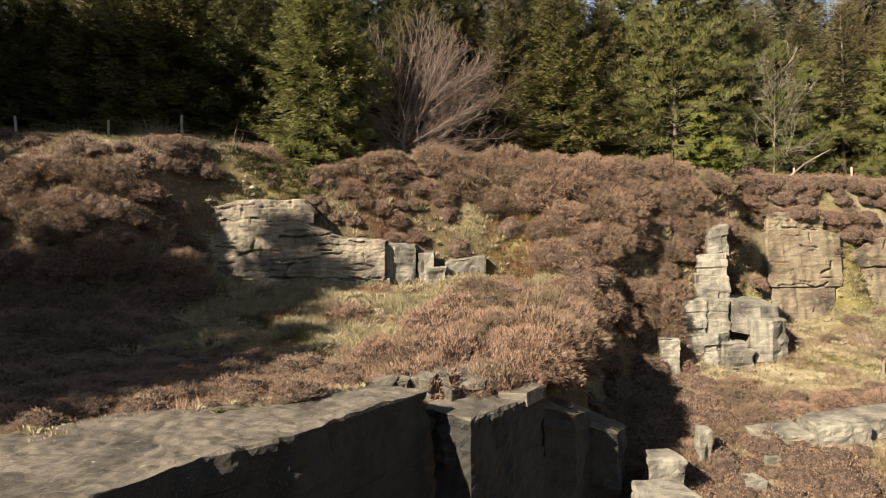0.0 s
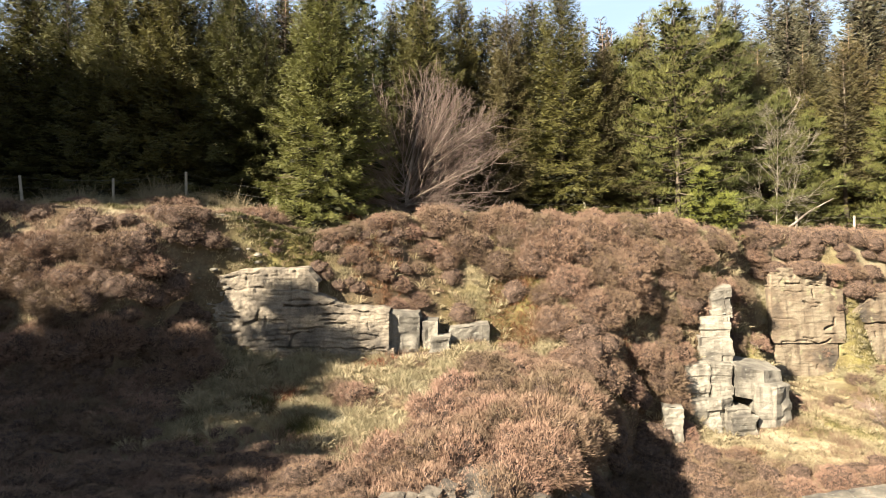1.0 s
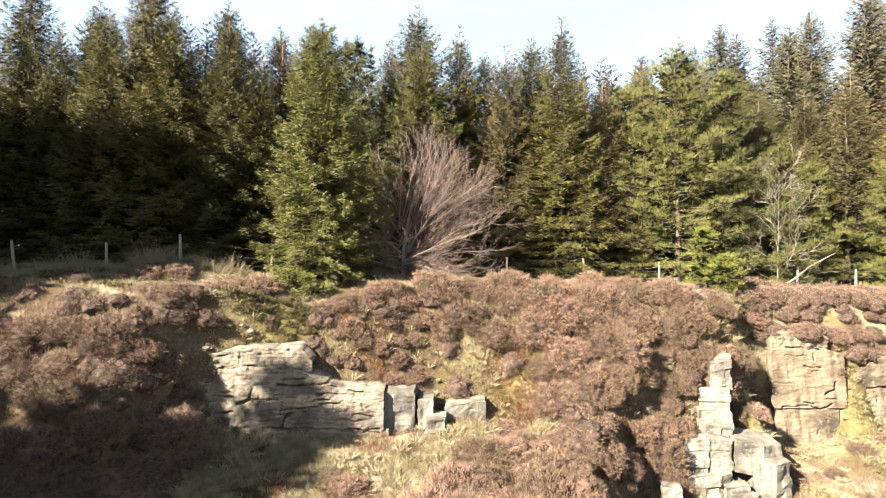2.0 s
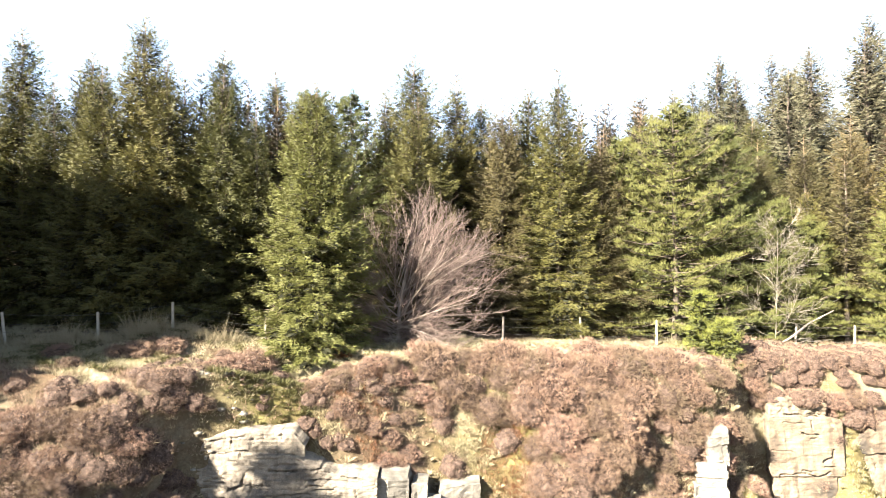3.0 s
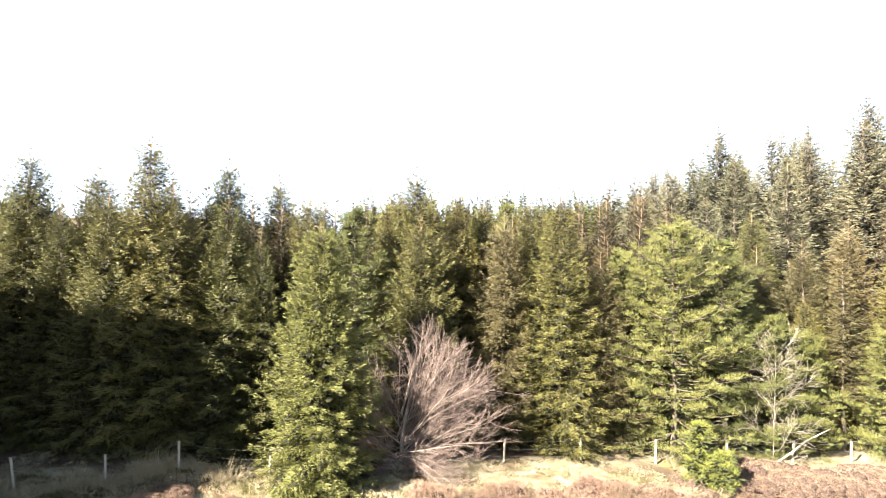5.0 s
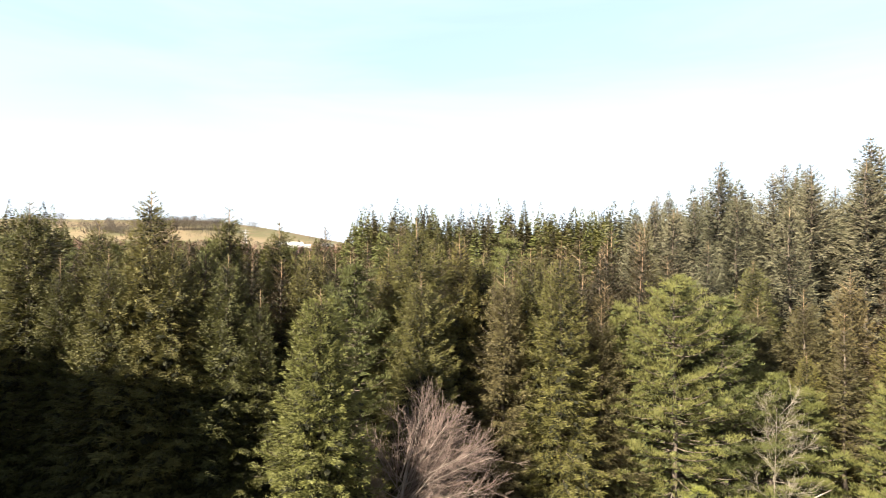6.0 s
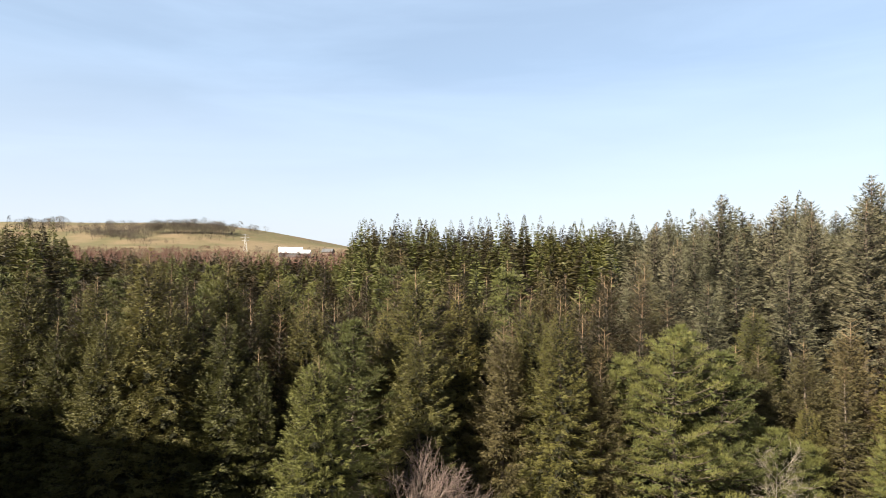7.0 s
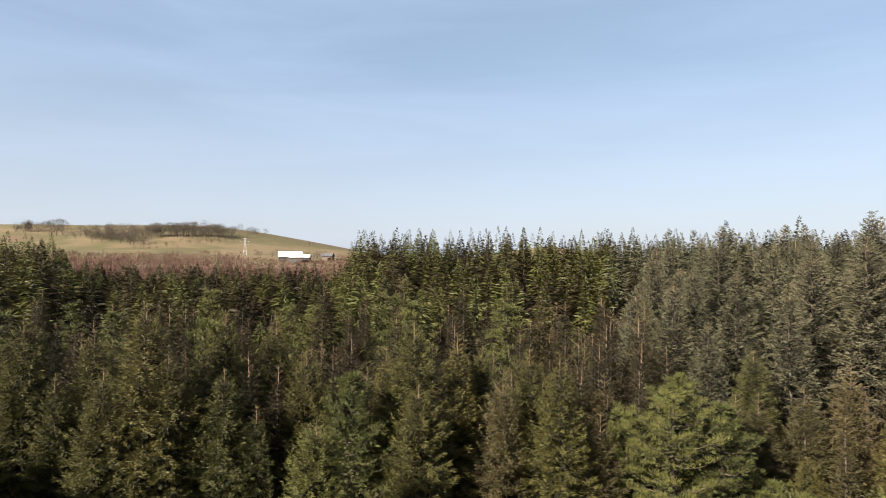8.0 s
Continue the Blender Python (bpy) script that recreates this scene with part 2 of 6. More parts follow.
def ground_material():
    m, t, b = material("moor_ground")
    n = noise_node(t, 0.8, 8.0, 0.65, "Position")
    straw = ramp(t, n, "Fac", [(0.28, (0.03672, 0.02448, 0.01267)), (0.42, (0.1163, 0.08568, 0.04752)), (0.58, (0.205, 0.180, 0.122)), (0.75, (0.09792, 0.08262, 0.03168))])

    def zone(name):
        a = t.nodes.new("ShaderNodeAttribute")
        a.attribute_name = name
        return a
    litter = noise_node(t, 3.0, 6.0, 0.7, "Position")
    lr = ramp(t, litter, "Fac", [(0.3, (0.0252, 0.01728, 0.0108)), (0.7, (0.072, 0.0468, 0.0288))])
    k1 = mix(t, (zone("litter"), "Fac"), (straw, "Color"), (lr, "Color"))
    past = noise_node(t, 0.012, 6.0, 0.6, "Position")
    pr = ramp(t, past, "Fac", [(0.35, (0.094, 0.078, 0.042)), (0.45, (0.135, 0.102, 0.062)), (0.55, (0.078, 0.072, 0.036)), (0.65, (0.112, 0.076, 0.050))])
    k2 = mix(t, (zone("pasture"), "Fac"), (k1, "Result"), (pr, "Color"))
    moss = noise_node(t, 1.6, 4.0, 0.6, "Position")
    k3 = mix(t, (zone("moss"), "Fac"), (k2, "Result"),
             (ramp(t, moss, "Fac", [(0.35, (0.0432, 0.0396, 0.01152)), (0.65, (0.1368, 0.1188, 0.036))]), "Color"))
    fine = noise_node(t, 14.0, 6.0, 0.75, "Position")
    fr = ramp(t, fine, "Fac", [(0.3, (0.5, 0.5, 0.5)), (0.7, (1.25, 1.25, 1.25))])
    k4 = mix(t, 0.8, (k3, "Result"), (fr, "Color"), "MULTIPLY")
    wire(t, k4, "Result", b, "Base Color")
    b.inputs["Roughness"].default_value = 0.95
    b.inputs["Specular IOR Level"].default_value = 0.1
    bu = t.nodes.new("ShaderNodeBump")
    bu.inputs["Strength"].default_value, bu.inputs["Distance"].default_value = 0.8, 0.06
    wire(t, fine, "Fac", bu, "Height")
    wire(t, bu, "Normal", b, "Normal")
    return m


M_GROUND = ground_material()


# ---- the lie of the land ----
def smooth(v):
    v = np.clip(v, 0.0, 1.0)
    return v * v * (3 - 2 * v)


def wobble(x, y, scale, seed=0.0):
    """Cheap smooth unevenness between -1 and 1."""
    return (np.sin(x * scale + 1.3 * np.sin(y * scale * 0.7 + seed)) + np.sin(y * scale * 1.13 + 1.7 * np.sin(x * scale * 0.6 + 2 * seed) + seed)
            + 0.6 * np.sin((x + y) * scale * 1.9 + seed * 3)) / 2.6


BROW = ((-40, -20, -13, -8, -5.5, -2.5, -1, 2, 6, 9.5, 11.3, 13, 18, 40), (18, 17.9, 18.3, 18.5, 19.9, 20.8, 21.9, 22.6, 23.2, 23.0, 24.0, 24.9, 25.2, 27))
FOOT = ((-40, -20, -10, -9.0, -7.7, -2, 0, 2, 4, 7, 9, 10.8, 12, 14.7, 15.6, 16.2, 17.0, 40), (13.5, 14, 14.6, 15.1, 18.5, 18.7, 19.6, 19.2, 17.6, 19.0, 20.2, 21.6, 23.7, 23.8, 22.9, 23.0, 23.9, 25))
EDGE = ((-60, 0, 5.54, 6.73, 7.4, 8.29, 10.03, 11.0, 12.0, 13.5, 15, 17, 19, 20.3, 24), (-12, -6.2, -3.4, -2.85, -2.1, -1.6, -0.45, 1.2, 2.0, 2.9, 3.5, 4.3, 5.8, 6.7, 8.5))


def height(x, y):
    x, y = np.asarray(x, float), np.asarray(y, float)
    bench = -2.15 + 0.17 * np.maximum(0, y - 13) + 0.13 * np.maximum(0, -7 - x) + 0.05 * wobble(x, y, 1.5) - 0.55 * np.exp(-((x - 0.7) / 1.5) ** 2 - ((y - 11.5) / 1.1) ** 2)
    bench = bench - 0.22 * smooth((10.2 + 0.72 * (x + 1.2) - y) / 0.35) * smooth((x + 9) / 1.0)
    bench = bench + (0.5 * smooth((y - 15.3) / 3.2) * smooth((2.6 - x) / 1.6)) + 1.05 * np.exp(-((x + 7.7) / 0.9) ** 2 - ((y - 17.9) / 1.1) ** 2)
    pit = -5.0 + 0.27 * (np.clip(y, 6, 40) - 15.5) + 0.08 * (np.clip(x, -10, 30) - 7) + 0.12 * wobble(x, y, 1.2, 2)
    gap = np.interp(y, *EDGE) - x
    soft = np.interp(y, (0, 12, 15, 24), (0.25, 0.25, 0.6, 1.4))
    low = pit + (bench - pit) * smooth(gap / soft + 0.1)
    top = np.interp(x, (-30, -13, -8, 0, 6, 12, 18, 40), (4.6, 4.1, 3.75, 3.5, 3.35, 2.9, 2.7, 3.0)) + 0.08 * wobble(x, y, 0.9, 4)
    top = top + 0.06 * np.clip(y - 20, -3, 8) - 0.75 * np.exp(-((x + 4.3) / 1.9) ** 2 - ((y - 20.6) / 1.3) ** 2)
    top = top + 0.55 * np.exp(-((x + 9.6) / 2.2) ** 2 - ((y - 22.9) / 1.3) ** 2)
    back = np.interp(y, (28, 60, 120, 180, 260, 330), (0.0, 0.9, 4.4, 6.8, 11.5, 15.0))
    back = back + 4.2 * smooth((x - 10) / 16) * smooth((y - 29) / 16) * (1 - smooth((y - 90) / 60))
    back = back + 3.0 * smooth((x + 26) / 16) * smooth((y - 85) / 30) * (1 - smooth((y - 140) / 40))
    hill = 28.0 * np.exp(-((y - 540) / 125) ** 2) * (1 - smooth((x + 225) / 225)) + 16 * np.exp(-((y - 700) / 120) ** 2 - ((x - 120) / 70) ** 2)
    top = top + back + hill + 0.4 * wobble(x, y, 0.05, 1) * smooth((y - 60) / 80)
    yf, yb = np.interp(x, *FOOT), np.interp(x, *BROW)
    s = smooth((y - yf) / (yb - yf))
    low = low + 2.2 * np.exp(-((x - 11.0) / 0.66) ** 2 - ((y - 21.95) / 0.75) ** 2)
    h = low + (top - low) * s
    return h + 0.05 * wobble(x, y, 3.1, 5) * (y < 30)


def z_at(x, y):
    return float(height(x, y))


def steps(parts):
    out = []
    for a, b, n in parts:
        out += list(np.linspace(a, b, n, endpoint=False))
    return np.array(out + [parts[-1][1]])


def mesh_np(name, verts, faces, mats, index=None, smooth_shade=False):
    """A mesh from arrays: verts (n, 3), faces (m, 3 or 4)."""
    verts, faces = np.asarray(verts, np.float32), np.asarray(faces, np.int32)
    me = bpy.data.meshes.new(name)
    m, k = faces.shape
    me.vertices.add(len(verts))
    me.vertices.foreach_set("co", verts.ravel())
    me.loops.add(m * k)
    me.loops.foreach_set("vertex_index", faces.ravel())
    me.polygons.add(m)
    me.polygons.foreach_set("loop_start", np.arange(m, dtype=np.int32) * k)
    me.polygons.foreach_set("loop_total", np.full(m, k, np.int32))
    if smooth_shade:
        me.polygons.foreach_set("use_smooth", np.ones(m, bool))
    for q in mats:
        me.materials.append(q)
    if index is not None:
        me.polygons.foreach_set("material_index", np.asarray(index, np.int32))
    me.update(calc_edges=True)
    me.validate()
    return me


gx = steps([(-2500, -400, 14), (-400, -60, 34), (-60, -19, 20), (-19, 24, 200), (24, 70, 22), (70, 400, 33), (400, 2500, 14)])
gy = steps([(-300, -20, 10), (-20, 3, 12), (3, 28, 150), (28, 130, 34), (130, 900, 77), (900, 3200, 14)])
GX, GY = np.meshgrid(gx, gy)
GZ = height(GX, GY)
gi = np.arange(GX.size).reshape(GX.shape)
g_faces = np.stack([gi[:-1, :-1], gi[:-1, 1:], gi[1:, 1:], gi[1:, :-1]], -1).reshape(-1, 4)
g_me = mesh_np("ground", np.stack([GX, GY, GZ], -1).reshape(-1, 3), g_faces, [M_GROUND], smooth_shade=True)
forest_front = np.interp(GX, (-30, -8, 3, 16, 40), (22.5, 23.5, 26.3, 28.2, 29.5))
moss_mound = 0.8 * np.exp(-((GX - 15.7) / 1.2) ** 2 - ((GY - 23.2) / 1.4) ** 2) + 0.75 * np.exp(-((GX - 16.0) / 2.2) ** 2 - ((GY - 20.0) / 1.5) ** 2) + np.exp(-((GX + 5.6) / 1.6) ** 2 - ((GY - 20.0) / 1.1) ** 2) + np.exp(-((GX + 12) / 3) ** 2 - ((GY - 20.2) / 0.9) ** 2)
heath = smooth(1.5 * (0.3 + wobble(GX, GY, 0.9, 3))) * ((GX > -1) | (GX < -7.4) | (GY < 13.5))
steep = np.hypot(np.gradient(GZ, gx, axis=1), np.gradient(GZ, gy, axis=0))
steep = smooth((steep - 0.35) / 0.5) * (0.75 + 0.25 * wobble(GX, GY, 2.3, 6)) * (GY < 28) * (1 - 0.9 * smooth((GX - 9.5) / 1.0))
zones = {
    "litter": np.maximum(np.maximum(np.maximum(steep, 0.9 * smooth((13.6 - GY) / 1.0) * (GX < 2.0) * (GX > -30) * (GY > 6)), smooth((GY - forest_front) / 0.8) * (1 - smooth((GY - 235) / 30))), 0.85 * heath * (GY < 28)),
    "pasture": smooth((GY - 250) / 30),
    "moss": smooth(1.6 * wobble(GX, GY, 0.8, 7) - 0.2) * (GY < forest_front) * (0.25 + 0.45 * (GY > 18)) + 0.9 * np.clip(moss_mound, 0, 1) * (GY < forest_front),

}
for key, val in zones.items():
    at = g_me.attributes.new(key, "FLOAT", "POINT")
    at.data.foreach_set("value", np.asarray(val, np.float32).ravel())
ground = tagged(new("ground", g_me), "heathery moorland ground around an old quarry", "ground", kind="structure")


# ---- helpers for things ----
def thing(name, label, category, m, group="", kind=""):
    e = new(name)
    e.empty_display_size = 0.2
    e.matrix_basis = m
    return tagged(e, label, category, group, kind)


def part(name, me, parent, label=""):
    o = new(name, me)
    o.parent = parent
    if label:
        o["label"] = label
    return o


def unit(v):
    return v / np.maximum(np.linalg.norm(v, axis=-1, keepdims=True), 1e-9)


def blades(base, way, length, width, rng, bend=0.0, face=None, loose=0.55):
    """Pointed leaf-shaped quads: base points, directions, lengths, widths."""
    n = len(base)
    way = unit(way)
    to = rng.normal(size=(n, 3)) if face is None else unit(face) + loose * rng.normal(size=(n, 3))
    side = unit(np.cross(way, to))
    length, width = np.broadcast_to(length, n)[:, None], np.broadcast_to(width, n)[:, None]
    mid = base + way * length * 0.5
    tip = base + way * length
    tip[:, 2] -= bend * length[:, 0]
    v = np.stack([base, mid + side * width * 0.5, tip, mid - side * width * 0.5], 1).reshape(-1, 3)
    return v, np.arange(4 * n).reshape(-1, 4)


def sprigs(base, way, length, width, rng, face=None, loose=0.6):
    """Thin pointed triangles."""
    n = len(base)
    way = unit(way)
    to = rng.normal(size=(n, 3)) if face is None else unit(face) + loose * rng.normal(size=(n, 3))
    side = unit(np.cross(way, to))
    length, width = np.broadcast_to(length, n)[:, None], np.broadcast_to(width, n)[:, None]
    v = np.stack([base - side * width * 0.5, base + side * width * 0.5, base + way * length], 1).reshape(-1, 3)
    return v, np.arange(3 * n).reshape(-1, 3)


def join(chunks):
    vs, fs, ix, o = [], [], [], 0
    for v, f, k in chunks:
        vs.append(v)
        fs.append(f + o)
        ix.append(np.full(len(f), k))
        o += len(v)
    return np.concatenate(vs), np.concatenate(fs), np.concatenate(ix)


def tube(path, radii, sides=5):
    """A tapered tube along a polyline, as quads."""
    path, radii = np.asarray(path, float), np.asarray(radii, float)
    d = unit(np.gradient(path, axis=0))
    ref = np.array([0.3, 0.9, 0.1]) if abs(d[0][2]) > 0.8 else np.array([0.0, 0.0, 1.0])
    a = unit(np.cross(d, ref))
    b = np.cross(d, a)
    ang = np.linspace(0, 2 * np.pi, sides, endpoint=False)
    v = (path[:, None] + radii[:, None, None] * (a[:, None] * np.cos(ang)[None, :, None] + b[:, None] * np.sin(ang)[None, :, None])).reshape(-1, 3)
    n = len(path)
    i = np.arange(n - 1)[:, None] * sides + np.arange(sides)[None]
    j = np.arange(n - 1)[:, None] * sides + (np.arange(sides)[None] + 1) % sides
    return v, np.stack([i, j, j + sides, i + sides], -1).reshape(-1, 4)


# ---- rocks ----
def rock_mesh(name, outline, z_top, z_bot, mat, seed, side_mat=None, step=0.12, amp=0.05, tilt=(0.0, 0.0), lean=(0.0, 0.0), round_edge=0.05, chips=0.7):
    """A quarried block: an outline in plan drawn down to z_bot, with chipped edges and rough, bedded faces. Coordinates about the outline's middle."""
    rng = np.random.default_rng(seed)
    pts = np.array(outline, float)
    mid = pts.mean(0)
    ring = []
    for a, b in zip(pts, np.roll(pts, -1, 0)):
        n = max(2, int(np.linalg.norm(b - a) / step))
        ring += [a + (b - a) * k / n for k in range(n)]
    ring = np.array(ring)
    nr = len(ring)
    inward = unit(mid - ring)
    rows, levels = [], []
    nz = max(2, int((z_top - z_bot) / step))
    for k in range(nz + 1):
        z = z_bot + (z_top - z_bot) * k / nz
        if k == nz:
            z -= round_edge * 0.6
        rows.append(np.c_[ring + np.array(lean) * (z - z_top) * -1.0, np.full(nr, z)])
    size = np.linalg.norm(ring - mid, axis=1).mean()
    for k in range(1, max(3, int(size / step)) + 1):
        f = k / (max(3, int(size / step)) + 1)
        inset = ring + (mid - ring) * (f if k > 1 else min(0.5, round_edge / size))
        rows.append(np.c_[inset, np.full(nr, z_top)])
    v = np.concatenate(rows)
    flat = np.r_[np.zeros((nz + 1) * nr), np.ones(len(v) - (nz + 1) * nr)]
    out = unit(v[:, :2] - mid)
    off = seed * 7.31
    for i in range(len(v)):
        p = Vector((v[i, 0] + mid[0] * 0 + off, v[i, 1], v[i, 2] * 1.6))
        big = noise.fractal(p * 0.9, 1.0, 2.0, 3)
        small = noise.fractal(p * 4.5, 1.0, 2.0, 2)
        cell = noise.cell(Vector((p.x * 1.1, p.y * 1.1, p.z * 2.2)))
        if flat[i]:
            v[i, 2] += amp * (0.5 * big + 0.25 * small)
        else:
            g = amp * (1.2 * big + (0.5 if chips > 0.3 else 1.0) * small + chips * (cell - 0.5))
            v[i, :2] += out[i] * g
            v[i, 2] += amp * 0.3 * small
    v[:, 2] += (v[:, 0] - mid[0]) * tilt[0] + (v[:, 1] - mid[1]) * tilt[1]
    nrow = len(rows)
    i = np.arange(nrow - 1)[:, None] * nr + np.arange(nr)[None]
    j = np.arange(nrow - 1)[:, None] * nr + (np.arange(nr)[None] + 1) % nr
    f = np.stack([i, j, j + nr, i + nr], -1).reshape(-1, 4)
    v = np.r_[v, [[*mid, v[-nr:, 2].mean()]]]
    c = len(v) - 1
    last = (nrow - 1) * nr
    cap = np.array([[last + q, last + (q + 1) % nr, c, c] for q in range(nr)])
    v[:, :2] -= mid
    me = bpy.data.meshes.new(name)
    me.from_pydata(v.tolist(), [], f.tolist() + cap[:, :3].tolist())
    me.materials.append(mat)
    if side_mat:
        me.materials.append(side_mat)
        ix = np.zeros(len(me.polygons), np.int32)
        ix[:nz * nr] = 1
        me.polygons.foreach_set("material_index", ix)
    me.update()
    return me, mid


def rock(name, outline, z_top, z_bot, mat, seed, label, parent=None, category="rock", **k):
    me, mid = rock_mesh(name, outline, z_top, z_bot, mat, seed, **k)
    o = new(name, me)
    if parent:
        o.parent = parent
        o.matrix_parent_inverse = parent.matrix_basis.inverted()
    o.matrix_basis = pose(mid[0], mid[1], 0)
    if parent:
        return o
    return tagged(o, label, category)


def box(x0, x1, y0, y1, skew=0.0):
    return [(x0, y0), (x1, y0 + skew), (x1, y1), (x0, y1)]


def cracked_face(name, x0, x1, z0, top, y0, cracks, mat, seed, step=0.034, depth=1.3, batter=0.06, amp=0.036, beds=0.5, hairs=4.5):
    """A quarried face: rough bedded stone with open joints, its top edge given by top(x), its ends and top returned into the bank."""
    nx = int((x1 - x0) / step)
    tops = max(top(x0), top(x1), top(0.5 * (x0 + x1)))
    nz = int((tops - z0) / step)
    us, ws = np.linspace(0, 1, nx + 1), np.linspace(0, 1, nz + 1)
    X, W = np.meshgrid(x0 + (x1 - x0) * us, ws)
    T = np.array([top(x) + 0.05 * noise.fractal(Vector((x * 2.1, seed, 0)), 1, 2, 3) for x in X[0]])
    Z = z0 + (T[None] - z0) * W
    Y = np.zeros_like(X)
    for i in range(nz + 1):
        for j in range(nx + 1):
            x, z = X[i, j], Z[i, j]
            zz = z + 0.10 * noise.noise(Vector((x * 0.6, seed * 3.0, z * 0.5)))
            lay = noise.cell(Vector((seed * 1.7 + 3.1, 0, zz / beds)))
            Y[i, j] = amp * (1.3 * noise.fractal(Vector((x * 0.7, seed, z * 1.3)), 1, 2, 3) + 0.95 * noise.fractal(Vector((x * 2.6, seed, z * 6.5)), 1, 2, 3) - 0.9 * (lay - 0.5) + 0.75 * noise.fractal(Vector((x * 8.0, seed, z * 16.0)), 1, 2, 2))
    for path, wide, deep in cracks:
        for (ax, az), (bx, bz) in zip(path, path[1:]):
            n = np.hypot(bx - ax, bz - az)
            q = np.clip(((X - ax) * (bx - ax) + (Z - az) * (bz - az)) / n ** 2, 0, 1)
            jag = 0.025 * np.sin(9 * X + 3 * np.sin(7 * Z) + ax * 5)
            d = np.hypot(X - ax - q * (bx - ax), Z - az - q * (bz - az) + jag)
            part_open = np.clip(0.75 + 0.6 * np.sin(2.3 * X + 1.9 * Z + 4 * ax) + 0.4 * np.sin(5.1 * X - 3.7 * Z), 0.1, 1.0)
            Y += 1.5 * deep * part_open * np.exp(-(d / (0.62 * wide)) ** 4)
    hair = random.Random(seed)
    for _ in range(int(hairs * (x1 - x0) * (tops - z0))):
        ax, az = hair.uniform(x0, x1), hair.uniform(z0, tops)
        long, rise = hair.uniform(0.2, 0.9), hair.uniform(-0.05, 0.05)
        if hair.random() < 0.22:
            long, rise = hair.uniform(-0.08, 0.08), hair.uniform(0.15, 0.4)
        q = np.clip(((X - ax) * long + (Z - az) * rise) / (long ** 2 + rise ** 2), 0, 1)
        d = np.hypot(X - ax - q * long, Z - az - q * rise + 0.015 * np.sin(11 * X + seed))
        Y += hair.uniform(0.04, 0.13) * np.exp(-(d / 0.021) ** 4)
    Y += y0 + batter * (Z - z0)
    rows = np.stack([X, Y, Z], -1)
    back = rows[-1:].copy()
    back[..., 1] += depth
    back[..., 2] += 0.12
    rows = np.concatenate([rows, back])
    la, lb = rows[:, :1].copy(), rows[:, -1:].copy()
    for e2, sg in ((la, 1), (lb, -1)):
        e2[..., 1] = np.maximum(e2[..., 1] + depth, y0 + depth)
        e2[..., 0] += sg * 0.25
    rows = np.concatenate([la, rows, lb], 1)
    i = np.arange(rows.shape[0] * rows.shape[1]).reshape(rows.shape[:2])
    f = np.stack([i[:-1, :-1], i[:-1, 1:], i[1:, 1:], i[1:, :-1]], -1).reshape(-1, 4)
    return mesh_np(name, rows.reshape(-1, 3), f, [mat])


def in_line(xs, zs):
    return lambda x: float(np.interp(x, xs, zs))


# old quarry face at the back of the bench
LEFT_CRACKS = (
    (((-6.2, -0.42), (-4.4, -0.47), (-1.9, -0.50)), 0.035, 0.16),
    (((-7.0, 1.28), (-6.0, 1.38), (-4.2, 1.28)), 0.03, 0.10),
    (((-5.0, 0.80), (-4.15, 0.80)), 0.035, 0.14),
    (((-5.75, 0.68), (-5.85, 0.40), (-6.2, 0.25), (-6.25, -0.35)), 0.04, 0.14),
    (((-4.8, -0.40), (-4.7, -0.05), (-4.0, 0.05)), 0.035, 0.12),
    (((-3.9, 0.35), (-3.4, 0.40), (-3.15, 0.62)), 0.03, 0.10),
    (((-3.2, 0.0), (-2.1, -0.12)), 0.03, 0.10),
    (((-7.3, 0.9), (-6.9, 1.0), (-6.8, 1.6)), 0.04, 0.12),
)
quarry = thing("quarry_face", "weathered buff gritstone quarry face with bedding cracks", "rock face", pose(-4.6, 18.9, -1.1))


def course(parent, name, *a, **k):
    o = new(name, cracked_face(name, *a, **k))
    o.parent = parent
    o.matrix_parent_inverse = parent.matrix_basis.inverted()


course(quarry, "bed", -7.2, -1.6, -1.2, in_line((-7.2, -4.4, -1.6), (-0.42, -0.46, -0.50)), 18.50, LEFT_CRACKS, M_FACE, 4)
course(quarry, "bed", -7.6, -1.75, -0.50, in_line((-7.6, -6.0, -4.3, -3.85, -3.2, -1.6), (1.30, 1.38, 1.26, 1.10, 0.76, 0.62)), 18.58, LEFT_CRACKS, M_FACE, 5)
course(quarry, "bed", -7.5, -3.95, 1.22, in_line((-7.5, -6.2, -4.3, -3.95), (1.62, 1.97, 1.95, 1.55)), 18.72, LEFT_CRACKS, M_FACE, 6)

# stepped blocks beside the face
SLABS = (
    ("fallen_block", [(-1.78, 18.75), (-0.85, 19.1), (-0.8, 20.2), (-1.7, 20.4)], 0.60, -1.0, "overhanging split gritstone block with a stepped top"),
    ("fallen_block", [(-0.78, 19.15), (-0.25, 19.1), (-0.2, 19.9), (-0.75, 20.0)], 0.32, -1.0, "upright wedge of buff gritstone"),
    ("fallen_block", [(-0.55, 18.7), (0.15, 18.8), (0.18, 19.4), (-0.45, 19.6)], -0.16, -1.0, "low square gritstone block in grass"),
    ("fallen_block", [(0.05, 19.45), (1.40, 19.55), (1.45, 20.5), (0.1, 20.6)], 0.12, -1.1, "flat-topped buff gritstone block among heather"),
    ("fallen_block", [(-2.6, 19.4), (-1.6, 19.5), (-1.5, 20.6), (-2.5, 20.6)], 0.62, -0.4, "cracked slab on the end of the quarry face"),
)
for n, (name, outline, zt, zb, lab) in enumerate(SLABS):
    rock(name, outline, zt, zb, M_STONE, 40 + n, lab, step=0.08, amp=0.055, tilt=(-0.12 + 0.08 * n, 0.10))

